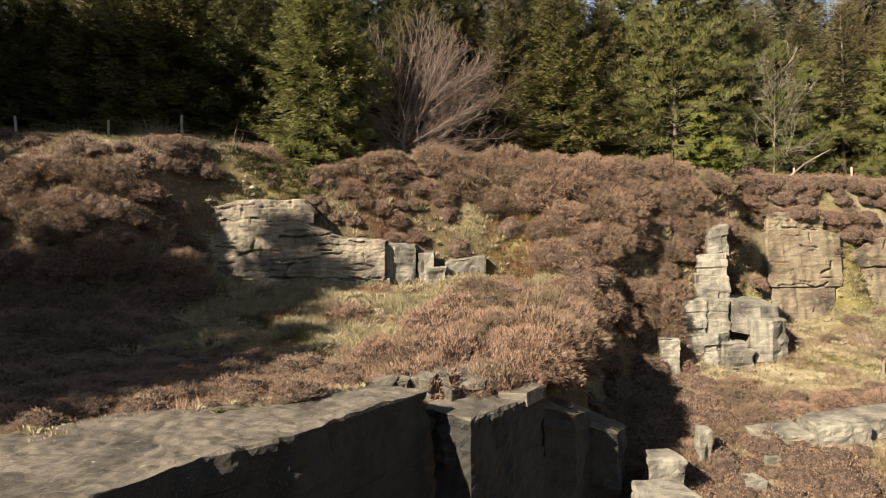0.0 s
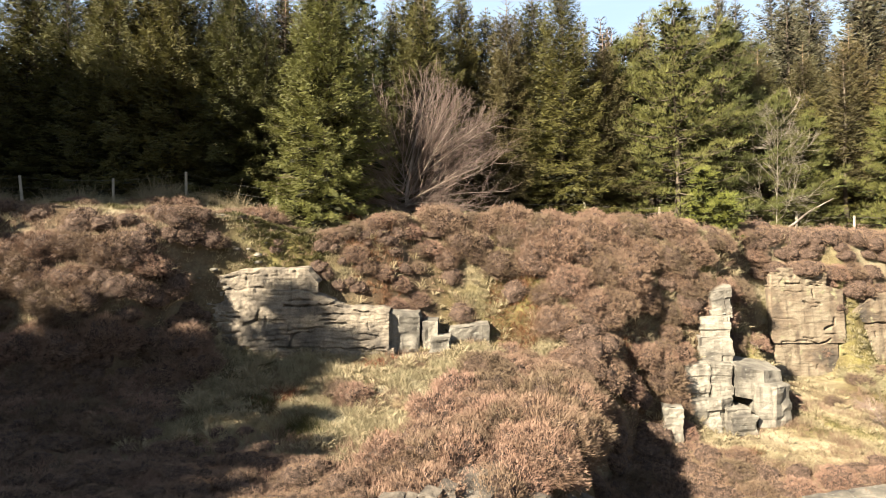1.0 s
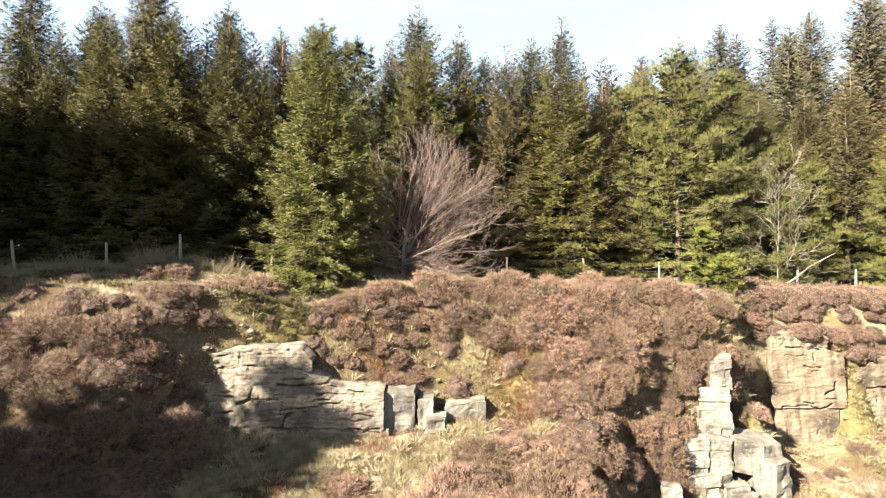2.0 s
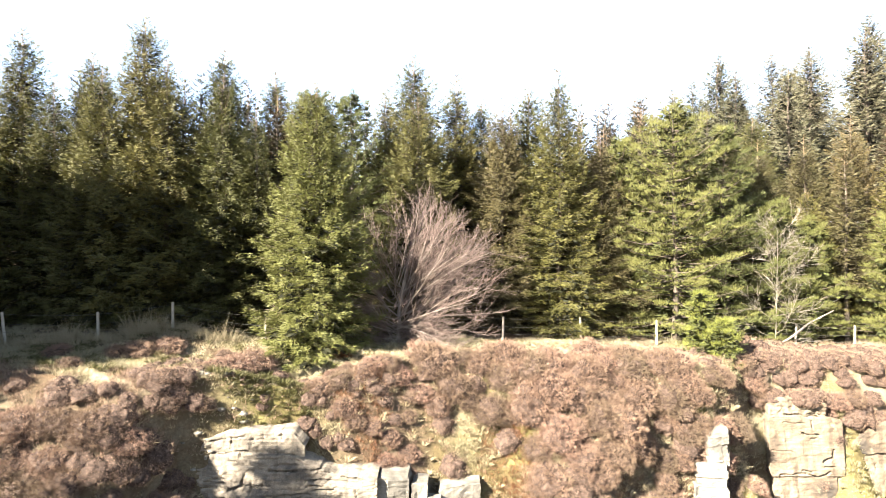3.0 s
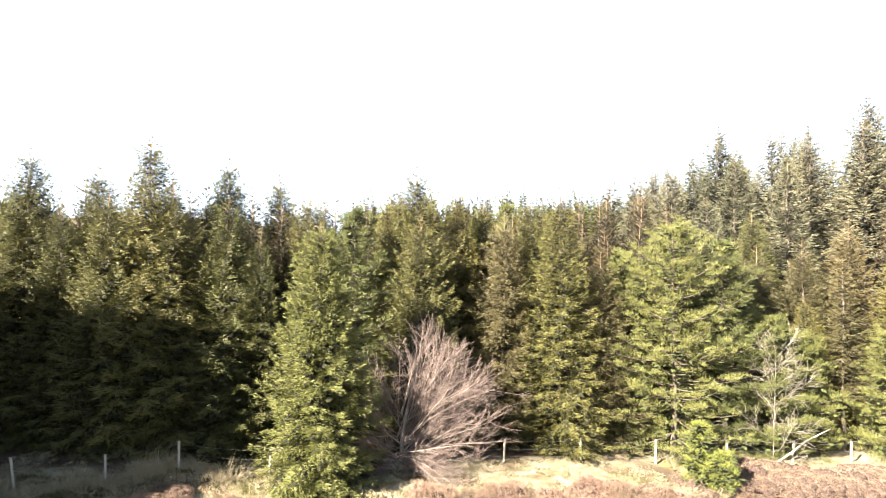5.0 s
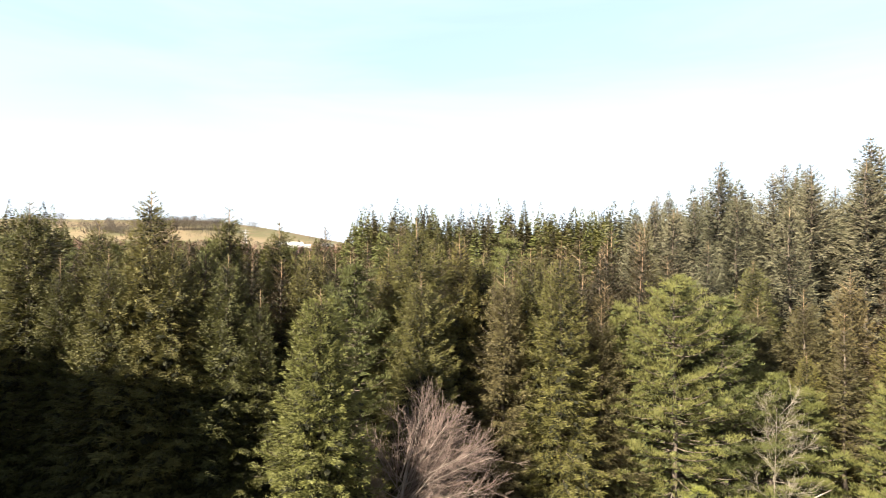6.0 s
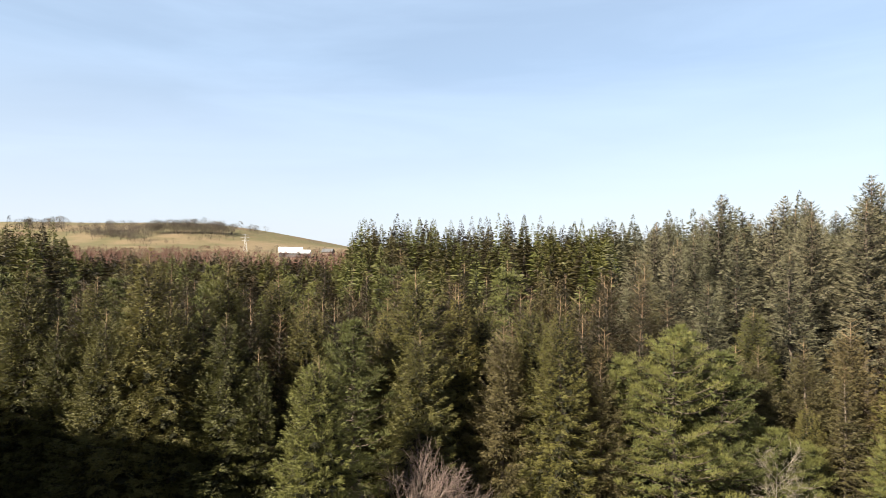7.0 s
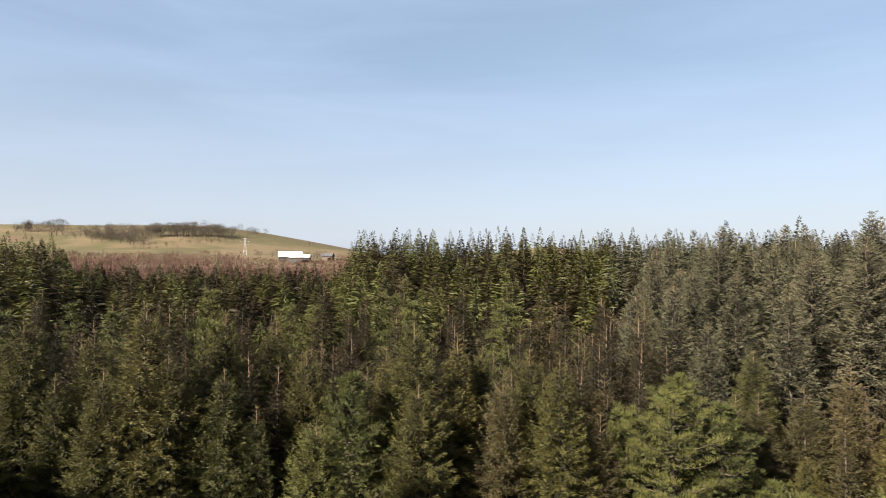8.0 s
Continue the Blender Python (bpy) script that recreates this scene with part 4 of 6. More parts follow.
def pine(x, y, base, top, R0, seed, **kw):
    H = top - base
    return tree_thing("pine_tree", "light green clumpy pine tree at the plantation edge", "tree", pine_meshes(seed, H, R0, **kw), M_BARK, M_PINE,
                      pose(x, y, base, 0, 0, seed * 50), "plantation pines")


for n, (x, y, top, R0) in enumerate(((10.7, 27.9, 13.9, 3.0), (13.3, 28.6, 13.2, 2.2), (8.7, 29.2, 12.6, 2.0), (12.0, 30.6, 14.2, 2.3), (15.4, 28.6, 9.6, 1.8), (17.2, 28.9, 8.9, 1.5), (21.0, 28.3, 8.8, 2.0), (-4.0, 28.2, 14.5, 2.4))):
    pine(x, y, z_at(x, y) - 0.05, top, R0, 60 + n, layers=int(8 + 0.95 * (top - 3)))
for x, y, base, top, R0, seed in ((10.5, 24.7, 3.25, 6.0, 0.60, 75), (11.25, 24.4, 3.1, 4.9, 0.62, 76)):
    tree_thing("pine_tree", "bright green pine sapling on the quarry brow", "tree", pine_meshes(seed, top - base, R0, layers=12, per=7, clumps=6, size=0.13, low=0.0), M_BARK, M_SAPLING, pose(x, y, base - 0.3))

SECOND_LEFT = ((-22.8, 29.2, 16.4), (-20.0, 29.5, 16.0), (-17.2, 29.4, 16.4), (-14.3, 29.8, 16.0), (-12.0, 29.0, 15.8), (-7.6, 29.0, 15.0), (-5.4, 31.2, 15.6), (-3.6, 30.6, 15.0), (-19.2, 28.2, 15.9), (-16.6, 29.0, 16.2), (-13.4, 28.6, 15.7), (-11.0, 28.4, 15.9), (-9.0, 29.0, 15.6), (-6.8, 30.4, 15.5))
SECOND_RIGHT = ((-1.8, 30.8, 14.8), (1.3, 31.6, 15.0), (3.6, 30.4, 14.6), (5.2, 30.6, 14.8), (8.4, 30.6, 13.6), (10.2, 31.2, 14.4), (12.0, 30.8, 13.8), (19.6, 29.6, 12.6), (24.0, 32.2, 15.5), (8.6, 33.0, 15.6), (9.8, 36.0, 16.2), (-6.2, 32.2, 15.6), (-5.0, 34.8, 15.8), (6.9, 33.6, 15.6), (11.4, 34.6, 15.6), (8.0, 35.2, 16.2), (10.6, 38.0, 17.0), (7.4, 31.8, 14.8), (11.9, 36.6, 16.8), (13.0, 39.0, 17.6), (10.9, 33.0, 15.8), (12.4, 33.4, 15.4), (-7.6, 31.6, 15.4))
# plantation behind: rows filled up to the far edge of the near block
MID = []
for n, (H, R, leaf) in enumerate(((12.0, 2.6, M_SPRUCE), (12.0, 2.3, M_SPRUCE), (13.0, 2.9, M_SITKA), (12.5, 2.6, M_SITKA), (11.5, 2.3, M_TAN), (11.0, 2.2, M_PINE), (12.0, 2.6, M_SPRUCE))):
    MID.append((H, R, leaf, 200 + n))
MID_BUILT = {}


def tall(x, y):
    t = np.interp(y, (28, 64, 80, 105, 130), (15.2, 16.6, 18.0, 24.0, 25.0) if x > -18 * y / 120 else (15.2, 15.6, 15.9, 16.6, 17.2)) + 6.0 * smooth((-x - 0.60 * y) / 5) * smooth((y - 62) / 15)
    return float(max(t, 15.0 + (5.8 + 1.6 * smooth((x - 22) / 8)) * smooth((x - 13) / 9) * smooth((y - 32) / 7)))


def plantation_tree(kind, x, y, top, slim=1.0):
    H, R, leaf, seed = MID[kind]
    z = z_at(x, y) - 0.1
    turn = rng.uniform(0, 360)
    if kind not in MID_BUILT:
        if kind == 5:
            ms = pine_meshes(seed, H, R, layers=13, per=7, clumps=8, size=0.30, shoots=12, thick=0.13, low=0.3)
        else:
            if kind == 6:
                ms = spruce_meshes(seed, H, R, whorl=0.55, per=6, fine=0.35, size=0.6, sharp=0.84, bare=0.05, width=0.3, leader=0.6)
            else:
                ms = spruce_meshes(seed, H, R, whorl=0.44, per=7, fine=0.085, size=0.24, sharp=(0.68 if kind in (2, 3) else 0.82), bare=0.30, width=0.20, leader=(0.8 if kind in (2, 3) else 1.15), twig=0.20)
        names = {2: "grey-green sitka spruce tree in the plantation", 3: "grey-green sitka spruce tree in the plantation", 4: "browned spruce tree in the plantation", 5: "light green pine tree in the plantation"}
        MID_BUILT[kind] = tree_thing("pine_tree" if kind == 5 else "spruce_tree", names.get(kind, "dark green spruce tree in the plantation"), "tree", ms, M_BARK, leaf, pose(x, y, z, 0, 0, turn), "plantation trees")
        o = MID_BUILT[kind]
    else:
        o = copy_thing(MID_BUILT[kind], pose(x, y, z, 0, 0, turn))
    s = (top - z) / H
    o.scale = (s * 1.05 * slim, s * 1.05 * slim, s)


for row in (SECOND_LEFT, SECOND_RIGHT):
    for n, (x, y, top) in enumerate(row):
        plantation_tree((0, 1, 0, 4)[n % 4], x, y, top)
        used.append((x, y))
# trees standing on the side from which the sun comes, whose shade falls on the bank
for x, y, top in ((-21.5, 14.2, 16.4), (-19.6, 16.2, 14.2), (-20.2, 13.4, 15), (-21, 21.5, 15), (-24, 23.5, 15), (-21.2, 19, 15), (-23.8, 18, 15), (-22, 16.4, 13.5), (-20, 14.4, 11), (-23.2, 13.6, 12.2), (-20.6, 12.2, 10), (-22.6, 11.2, 11), (-20, 10, 7.4), (-22.4, 9, 8.6), (-20.4, 7.6, 7.6), (-22.2, 6.6, 8.8), (-20, 5.2, 10), (-22, 15.6, 16.4), (-22.2, 4.2, 11.6), (-18, 10.4, 6.4), (-18.2, 8.6, 6.6), (-18, 6.9, 6.4), (-18.2, 5.2, 6.8), (-18, 3.6, 7.2), (-18.2, 2, 7.4), (-24.8, 12, 19.5), (-26.2, 9.6, 20.5), (-25.2, 15, 18), (-27.2, 12.4, 21), (-28.6, 9.4, 22), (-23.8, 17.6, 16.5), (-29.5, 15, 20.5), (-29, 13, 21), (-27, 16.5, 19.5), (-30, 17.5, 18.5), (-26.5, 20, 17.5), (-29.5, 21.5, 18.5), (-27.4, 24, 17.5), (-21.4, 3.8, 14.9), (-20.9, 3, 14.2), (-18.4, 0.6, 8), (-19.2, -0.5, 11.2), (-20.6, 0.2, 12.4), (-18.9, -1.9, 10.2), (-20, 3.2, 9.4), (-22, 1.8, 11), (-20.2, 0.8, 9.8)):
    plantation_tree(6, x, y, top)

for n in range(9):
    plantation_tree(6, -18.9 - 1.25 * n, 16.6 - 0.15 * n, 17.4 + 0.15 * n)
# tall sitkas of the rising block
for n, (x, y, top) in enumerate(((26.4, 37.8, 21.6), (28.4, 40.2, 23.4), (20.3, 44.6, 21.5), (21.2, 46.1, 22.7), (24.0, 39.5, 20.7), (22.6, 41.5, 21.2), (17.6, 42.5, 19.6), (15.6, 41.0, 18.6), (25.4, 41.8, 21.8), (30.6, 42.5, 23.2), (13.4, 42.0, 18.2), (19.2, 39.6, 19.4))):
    plantation_tree(2 + n % 2, x, y, top)
    used.append((x, y))

count = 0
tries = 0
while count < 185 and tries < 9000:
    tries += 1
    y = 28 + 34 * rng.uniform() ** 0.9
    x = rng.uniform(-0.78 * y - 2, 0.80 * y + 3)
    if any((x - a) ** 2 + (y - b) ** 2 < 3.3 ** 2 for a, b in used) or (8 < x < 14 and y < 30.5) or (-6 < x < 3 and y < 29):
        continue
    used.append((x, y))
    top = tall(x, y) + float(np.clip(rng.normal(-0.2, 1.2), -2.5, 0.9 if x > 15 else 2.5))
    right = smooth((x - 12) / 7) * smooth((y - 33) / 6)
    u = rng.uniform()
    kind = (2 if u < 0.5 else 3) if rng.uniform() < right * 0.8 else (0 if u < 0.4 else 1 if u < 0.68 else 4 if u < 0.82 or top > 17.4 else 5)
    if top > 17.2 and x > 12 and kind not in (2, 3):
        kind = 2 + count % 2
    plantation_tree(kind, x, y, top)
    count += 1

# far woods: joined low-detail trees
def far_wood(name, label, leafs, spots, seed, bare_wood=False):
    r = np.random.default_rng(seed)
    chunks = []
    for x, y, z, H, R, k in spots:
        if bare_wood:
            m = 110
            f = r.uniform(0, 1, m) ** 0.8
            a = r.uniform(0, 6.283, m)
            rad = R * np.sqrt(np.sin(np.pi * np.clip(f, 0.05, 0.98))) * r.uniform(0.3, 1, m)
            p = np.c_[x + rad * np.cos(a), y + rad * np.sin(a), z + H * (0.25 + 0.7 * f)]
            way = np.c_[np.cos(a) * 0.6, np.sin(a) * 0.6, np.full(m, 0.8)]
            chunks.append((*blades(p, way, H * 0.16 * r.uniform(0.6, 1.2, m), H * 0.020, r), k))
        else:
            rows = int(np.interp(y, (60, 130, 300), (26, 18, 10)))
            f = np.repeat(np.linspace(0.42, 0.985, rows), 15)
            m = len(f)
            f = np.clip(f + r.normal(0, 0.016, m), 0.4, 0.99)
            a = r.uniform(0, 6.283, m)
            rad = 0.92 * R * ((1 - f) / 0.45) ** 0.9 * r.uniform(0.65, 1.15, m) + 0.10
            cs, sn = np.cos(a), np.sin(a)
            p = np.c_[x + 0.25 * rad * cs, y + 0.25 * rad * sn, z + H * f + r.normal(0, 0.08, m)]
            way = np.c_[cs, sn, r.normal(0.10, 0.22, m) + 0.5 * (f > 0.93)]
            chunks.append((*blades(p, way, 0.85 * rad + 0.08, 0.07 + 0.12 * rad, r, 0.12, np.c_[0.8 * cs, 0.8 * sn, np.full(m, 0.8)], 0.4), k))
            # inner cone in the darkened mass colour, for shade inside the crown
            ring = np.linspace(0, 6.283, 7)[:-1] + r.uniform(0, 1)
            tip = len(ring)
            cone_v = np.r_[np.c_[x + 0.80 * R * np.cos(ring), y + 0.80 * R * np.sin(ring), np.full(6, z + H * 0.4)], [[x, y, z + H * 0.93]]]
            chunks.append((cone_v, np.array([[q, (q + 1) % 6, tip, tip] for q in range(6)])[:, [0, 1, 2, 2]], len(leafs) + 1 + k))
            chunks.append((*blades(np.array([[x, y, z + H * 0.95]]), np.array([[0.02, 0, 1.0]]), 0.9, 0.07, r), k))
        tv, tf = tube([(x, y, z - 0.2), (x, y, z + H * (0.8 if bare_wood else 0.6))], (0.16, 0.04), 4)
        chunks.append((tv, tf, len(leafs)))
    v, f, ix = join(chunks)
    return tagged(new(name, mesh_np(name, v, f, [*leafs, M_BARK, *[MASS[q.name] for q in leafs]], ix)), label, "woodland", kind="stuff")


def scatter(n, y0, y1, x0, x1, space, seed, keep):
    r = np.random.default_rng(seed)
    grid, out, tries = {}, [], 0
    while len(out) < n and tries < n * 12:
        tries += 1
        y = y0 + (y1 - y0) * math.sqrt(r.uniform())
        x = r.uniform(x0 * y, x1 * y)
        if not keep(x, y):
            continue
        c = (int(x // space), int(y // space))
        if any((x - a) ** 2 + (y - b) ** 2 < space ** 2 for i in (-1, 0, 1) for j in (-1, 0, 1) for a, b in grid.get((c[0] + i, c[1] + j), ())):
            continue
        grid.setdefault(c, []).append((x, y))
        out.append((x, y))
    return out


r2 = np.random.default_rng(5)
spots = []
for x, y in scatter(1150, 55, 150, -0.80, 0.82, 3.2, 1, lambda x, y: True):
    z = z_at(x, y) - 0.2
    top = tall(x, y) + float(np.clip(r2.normal(-0.5, 1.7), -4, 1.8))
    u = r2.uniform()
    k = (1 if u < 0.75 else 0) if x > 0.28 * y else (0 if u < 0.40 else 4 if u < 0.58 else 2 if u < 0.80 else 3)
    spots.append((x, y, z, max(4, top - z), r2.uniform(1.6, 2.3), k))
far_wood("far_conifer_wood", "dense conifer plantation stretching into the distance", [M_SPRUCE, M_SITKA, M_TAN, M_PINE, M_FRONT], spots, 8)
spots = [(x, y, z_at(x, y) - 0.2, r2.uniform(4.5, 6.5), r2.uniform(1.8, 3.0), 0) for x, y in scatter(560, 130, 262, -0.80, -0.10, 3.8, 2, lambda x, y: not (y > 232 and -0.33 * y < x < -0.17 * y))]
far_wood("far_bare_wood", "leafless reddish-brown woodland below the farm", [M_FARTWIG], spots, 9, True)


# ---- leafless tree behind the spruce ----
def bare_tree(seed, stems, depth=4, twist=0.25, first=3.4, base_radius=0.07, up=0.35, minimum=0.006, lean=(0.3, -0.1), trunk_height=4.2):
    r = np.random.default_rng(seed)
    chunks, owner = [], []
    stem = [0]

    def grow(p, d, L, rad, level):
        n = 5
        path = [p]
        q, w = p.copy(), d.copy()
        for _ in range(n - 1):
            w = unit(w + r.normal(0, 0.09, 3) + np.array([0, 0, 0.03 * up]))
            q = q + w * L / (n - 1)
            path.append(q)
        path = np.array(path)
        if level > 2:
            path, n = path[[0, 2, 4]], 3
        chunks.append((*tube(path, np.linspace(rad, max(minimum, rad * 0.35), n), 5 if level < 2 else 3), 0 if level < 3 else 1))
        owner.append(np.full(len(chunks[-1][1]), stem[0]))
        if level >= depth:
            return
        for _ in range(int(r.integers(7, 10)) if level < 2 else int(r.integers(4, 7))):
            t = r.uniform(0.25, 1.0)
            o = np.array([np.interp(t, np.linspace(0, 1, n), path[:, k]) for k in range(3)])
            nd = unit(w + r.normal(0, 0.42, 3) + np.array([0, 0, 0.12 * up]))
            grow(o, nd, L * r.uniform(0.42, 0.68), max(minimum, rad * 0.5), level + 1)
    top = trunk_height
    for k in range(stems):
        stem[0] = k + 1
        a = 6.283 * (k * 0.381966) + r.uniform(-0.4, 0.4)
        q = k / max(1, stems - 1)
        d = unit(np.array([math.cos(a) * 0.8 + lean[0], math.sin(a) * 0.6 + lean[1], 0.12 + 0.95 * q + r.uniform(-0.1, 0.25)]))
        grow(np.array([lean[0] * 1.2 * q, lean[1] * q, 0.35 + top * q]), d, first * (1.05 - 0.45 * q) * r.uniform(0.75, 1.1), base_radius * (1.1 - 0.5 * q), 1)
    chunks.append((*tube([(0, 0, -0.5), (0, 0, 0.3), (lean[0] * 0.6, lean[1] * 0.5, 0.35 + top * 0.5), (lean[0] * 1.2, lean[1], 0.6 + top)], (2.3 * base_radius, 2.0 * base_radius, 1.5 * base_radius, 0.4 * base_radius), 7), 0))
    owner.append(np.zeros(len(chunks[-1][1]), int))
    return (*join(chunks), np.concatenate(owner))


def sub_mesh(name, v, f, ix, mask, mats):
    ids, back = np.unique(f[mask], return_inverse=True)
    return mesh_np(name, v[ids], back.reshape(-1, 4), mats, ix[mask])


def fan_tree(seed, limbs=60):
    """A bushy leafless tree: long slender limbs swept up and to one side, each with two orders of fine twigs."""
    r = np.random.default_rng(seed)
    chunks, owner = [], []

    def strand(p, d, L, rad, bend, k, mat, n=6):
        path = [p]
        w = d
        for _ in range(n - 1):
            w = unit(w + bend / (n - 1) + r.normal(0, 0.075, 3))
            path.append(path[-1] + w * L / (n - 1))
        path = np.array(path)
        chunks.append((*tube(path, np.linspace(rad, max(0.004, 0.25 * rad), n), 4 if mat == 0 else 3), mat))
        owner.append(np.full(len(chunks[-1][1]), k))
        return path
    stem = np.array([(0, 0, -0.5), (-0.05, 0, 0.5), (0.0, -0.05, 1.8), (0.25, -0.1, 3.2), (0.55, -0.1, 4.6)])
    chunks.append((*tube(stem, (0.11, 0.10, 0.08, 0.055, 0.02), 7), 0))
    owner.append(np.zeros(len(chunks[-1][1]), int))
    for k in range(1, limbs + 19):
        skirt = k > limbs
        q = (k - 0.5) / limbs if not skirt else r.uniform(0.0, 0.35)
        h = 0.25 + 2.6 * q
        o = np.array([np.interp(h, stem[:, 2], stem[:, c]) for c in range(3)])
        o = o + np.array([r.normal(0, 0.22), r.normal(0, 0.15), 0.0]) * min(1.0, h)
        right = r.uniform() < 0.60
        tilt = radians((88 - 34 * q) * r.uniform(0.02, 1) ** 0.62) if right else -radians((86 - 26 * q) * r.uniform(0.02, 1) ** 0.62)
        d = unit(np.array([math.sin(tilt), r.normal(-0.12, 0.36), math.cos(tilt)]))
        L = (5.1 - 1.7 * q) * r.uniform(0.72, 1.12) * (1.06 if right else 0.92) * (0.78 if h < 0.9 else 1)
        if skirt:
            d = unit(np.array([r.choice((-0.8, 0.9, 1.0)), r.normal(-0.35, 0.4), r.uniform(-0.05, 0.55)]))
            L = r.uniform(1.4, 2.9)
        droop = np.array([0.05, 0, -0.7]) if skirt or h < 1.2 and r.uniform() < 0.55 else np.array([0.05 if right else -0.04, 0, 0.06])
        path = strand(o, d, L, r.choice((0.014, 0.019, 0.028)), droop, k, 0)
        for _ in range(19):
            t = r.uniform(0.12, 0.98)
            b = np.array([np.interp(t, np.linspace(0, 1, 6), path[:, c]) for c in range(3)])
            w = unit(unit(path[-1] - path[0]) + r.normal(0, 0.46, 3) + np.array([0.02, 0, 0.0]))
            twig = strand(b, w, L * r.uniform(0.22, 0.48) * (1.15 - 0.4 * t), 0.010, np.array([0.0, 0, 0.14]), k, 1, 4)
            for _ in range(5):
                t2 = r.uniform(0.15, 1.0)
                b2 = twig[0] + (twig[-1] - twig[0]) * t2
                w2 = unit(unit(twig[-1] - twig[0]) + r.normal(0, 0.42, 3) + np.array([0, 0, 0.1]))
                strand(b2, w2, r.uniform(0.25, 0.6), 0.006, np.array([0.0, 0, 0.15]), k, 1, 3)
    return (*join(chunks), np.concatenate(owner))


v, f, ix, own = fan_tree(4)
e = thing("bare_tree", "leafless bushy tree with pale fanning branches behind the fence", "tree", pose(-1.55, 25.0, 3.35))
for q in np.unique(own):
    part("limb" if q else "trunk", sub_mesh("limb", v, f, ix, own == q, [M_PALEBARK, M_TWIG]), e)
# dead, broken branches in the pines
v, f, ix, own = bare_tree(9, 20, depth=3, first=1.7, base_radius=0.011, up=-0.1, minimum=0.005, lean=(0.1, -0.1), trunk_height=5.0)
e = thing("dead_tree", "grey dead broken tree caught among the pines", "tree", pose(14.9, 27.3, 3.0))
for q in np.unique(own):
    part("limb" if q else "trunk", sub_mesh("limb", v, f, ix, own == q, [M_DEADWOOD, M_DEADWOOD]), e)
limb_v, limb_f = tube([(0, 0, 0.3), (0.9, 0.1, 0.8), (1.5, 0.1, 1.3), (2.6, 0.0, 1.9)], (0.03, 0.055, 0.045, 0.02), 6)
part("broken_limb", mesh_np("broken_limb", limb_v, limb_f, [M_PALEBARK]), e, "bleached broken limb")


# tangle of fallen branches on the quarry floor
v, f, ix, own = bare_tree(14, 9, depth=3, first=1.1, base_radius=0.022, up=0.1, minimum=0.006, lean=(0.2, -0.2), trunk_height=0.5)
e = thing("fallen_branches", "tangle of pale dead branches lying on the quarry floor", "branches", pose(13.6, 18.9, z_at(13.6, 18.9) + 0.05))
for q in np.unique(own):
    part("limb" if q else "trunk", sub_mesh("limb", v, f, ix, own == q, [M_TWIG, M_TWIG]), e)


# ---- fence ----
fence = thing("fence", "post and wire stock fence along the plantation edge", "fence", pose(0, 25, 3.5))
LINE = ((-21, -14.4, -9.6, -1.5, 2.75, 6.1, 16.0, 19.0, 27), (21.4, 21.8, 22.85, 25.2, 26.2, 26.45, 27.65, 27.9, 28.5))
POSTS = (-20.5, -17.9, -15.2, -12.2, -9.75, -6.6, -3.6, -0.4, 2.75, 6.1, 9.5, 12.8, 16.0, 18.8, 21.8, 25.0)
tips = []
for n, x in enumerate(POSTS):
    y = float(np.interp(x, *LINE))
    z = z_at(x, y)
    rp = random.Random(n)
    h = 1.05 + rp.uniform(-0.08, 0.08)
    bm = bmesh.new()
    bmesh.ops.create_cone(bm, cap_ends=True, segments=8, radius1=0.055, radius2=0.048, depth=h + 0.4)
    bmesh.ops.bevel(bm, geom=[q for q in bm.edges if all(w.co.z > h * 0.4 for w in q.verts)], offset=0.012, segments=1, affect="EDGES")
    me = bpy.data.meshes.new("post")
    bm.to_mesh(me)
    bm.free()
    me.materials.append(M_WOOD)
    o = new("post", me)
    o.parent = fence
    o.matrix_parent_inverse = fence.matrix_basis.inverted()
    o.matrix_basis = pose(x, y, z + (h - 0.4) / 2, rp.uniform(-4, 4), rp.uniform(-5, 5), rp.uniform(0, 90))
    tips.append((x, y, z + h))
for drop in (0.08, 0.42, 0.72):
    path = []
    for a, b in zip(tips, tips[1:]):
        for k in range(4):
            q = k / 4
            path.append((a[0] + (b[0] - a[0]) * q, a[1] + (b[1] - a[1]) * q - 0.055, a[2] + (b[2] - a[2]) * q - drop - 0.06 * math.sin(math.pi * q)))
    v, f = tube(path, np.full(len(path), 0.004), 4)
    o = new("wire", mesh_np("wire", v, f, [M_WIRE]))
    o.parent = fence
    o.matrix_parent_inverse = fence.matrix_basis.inverted()


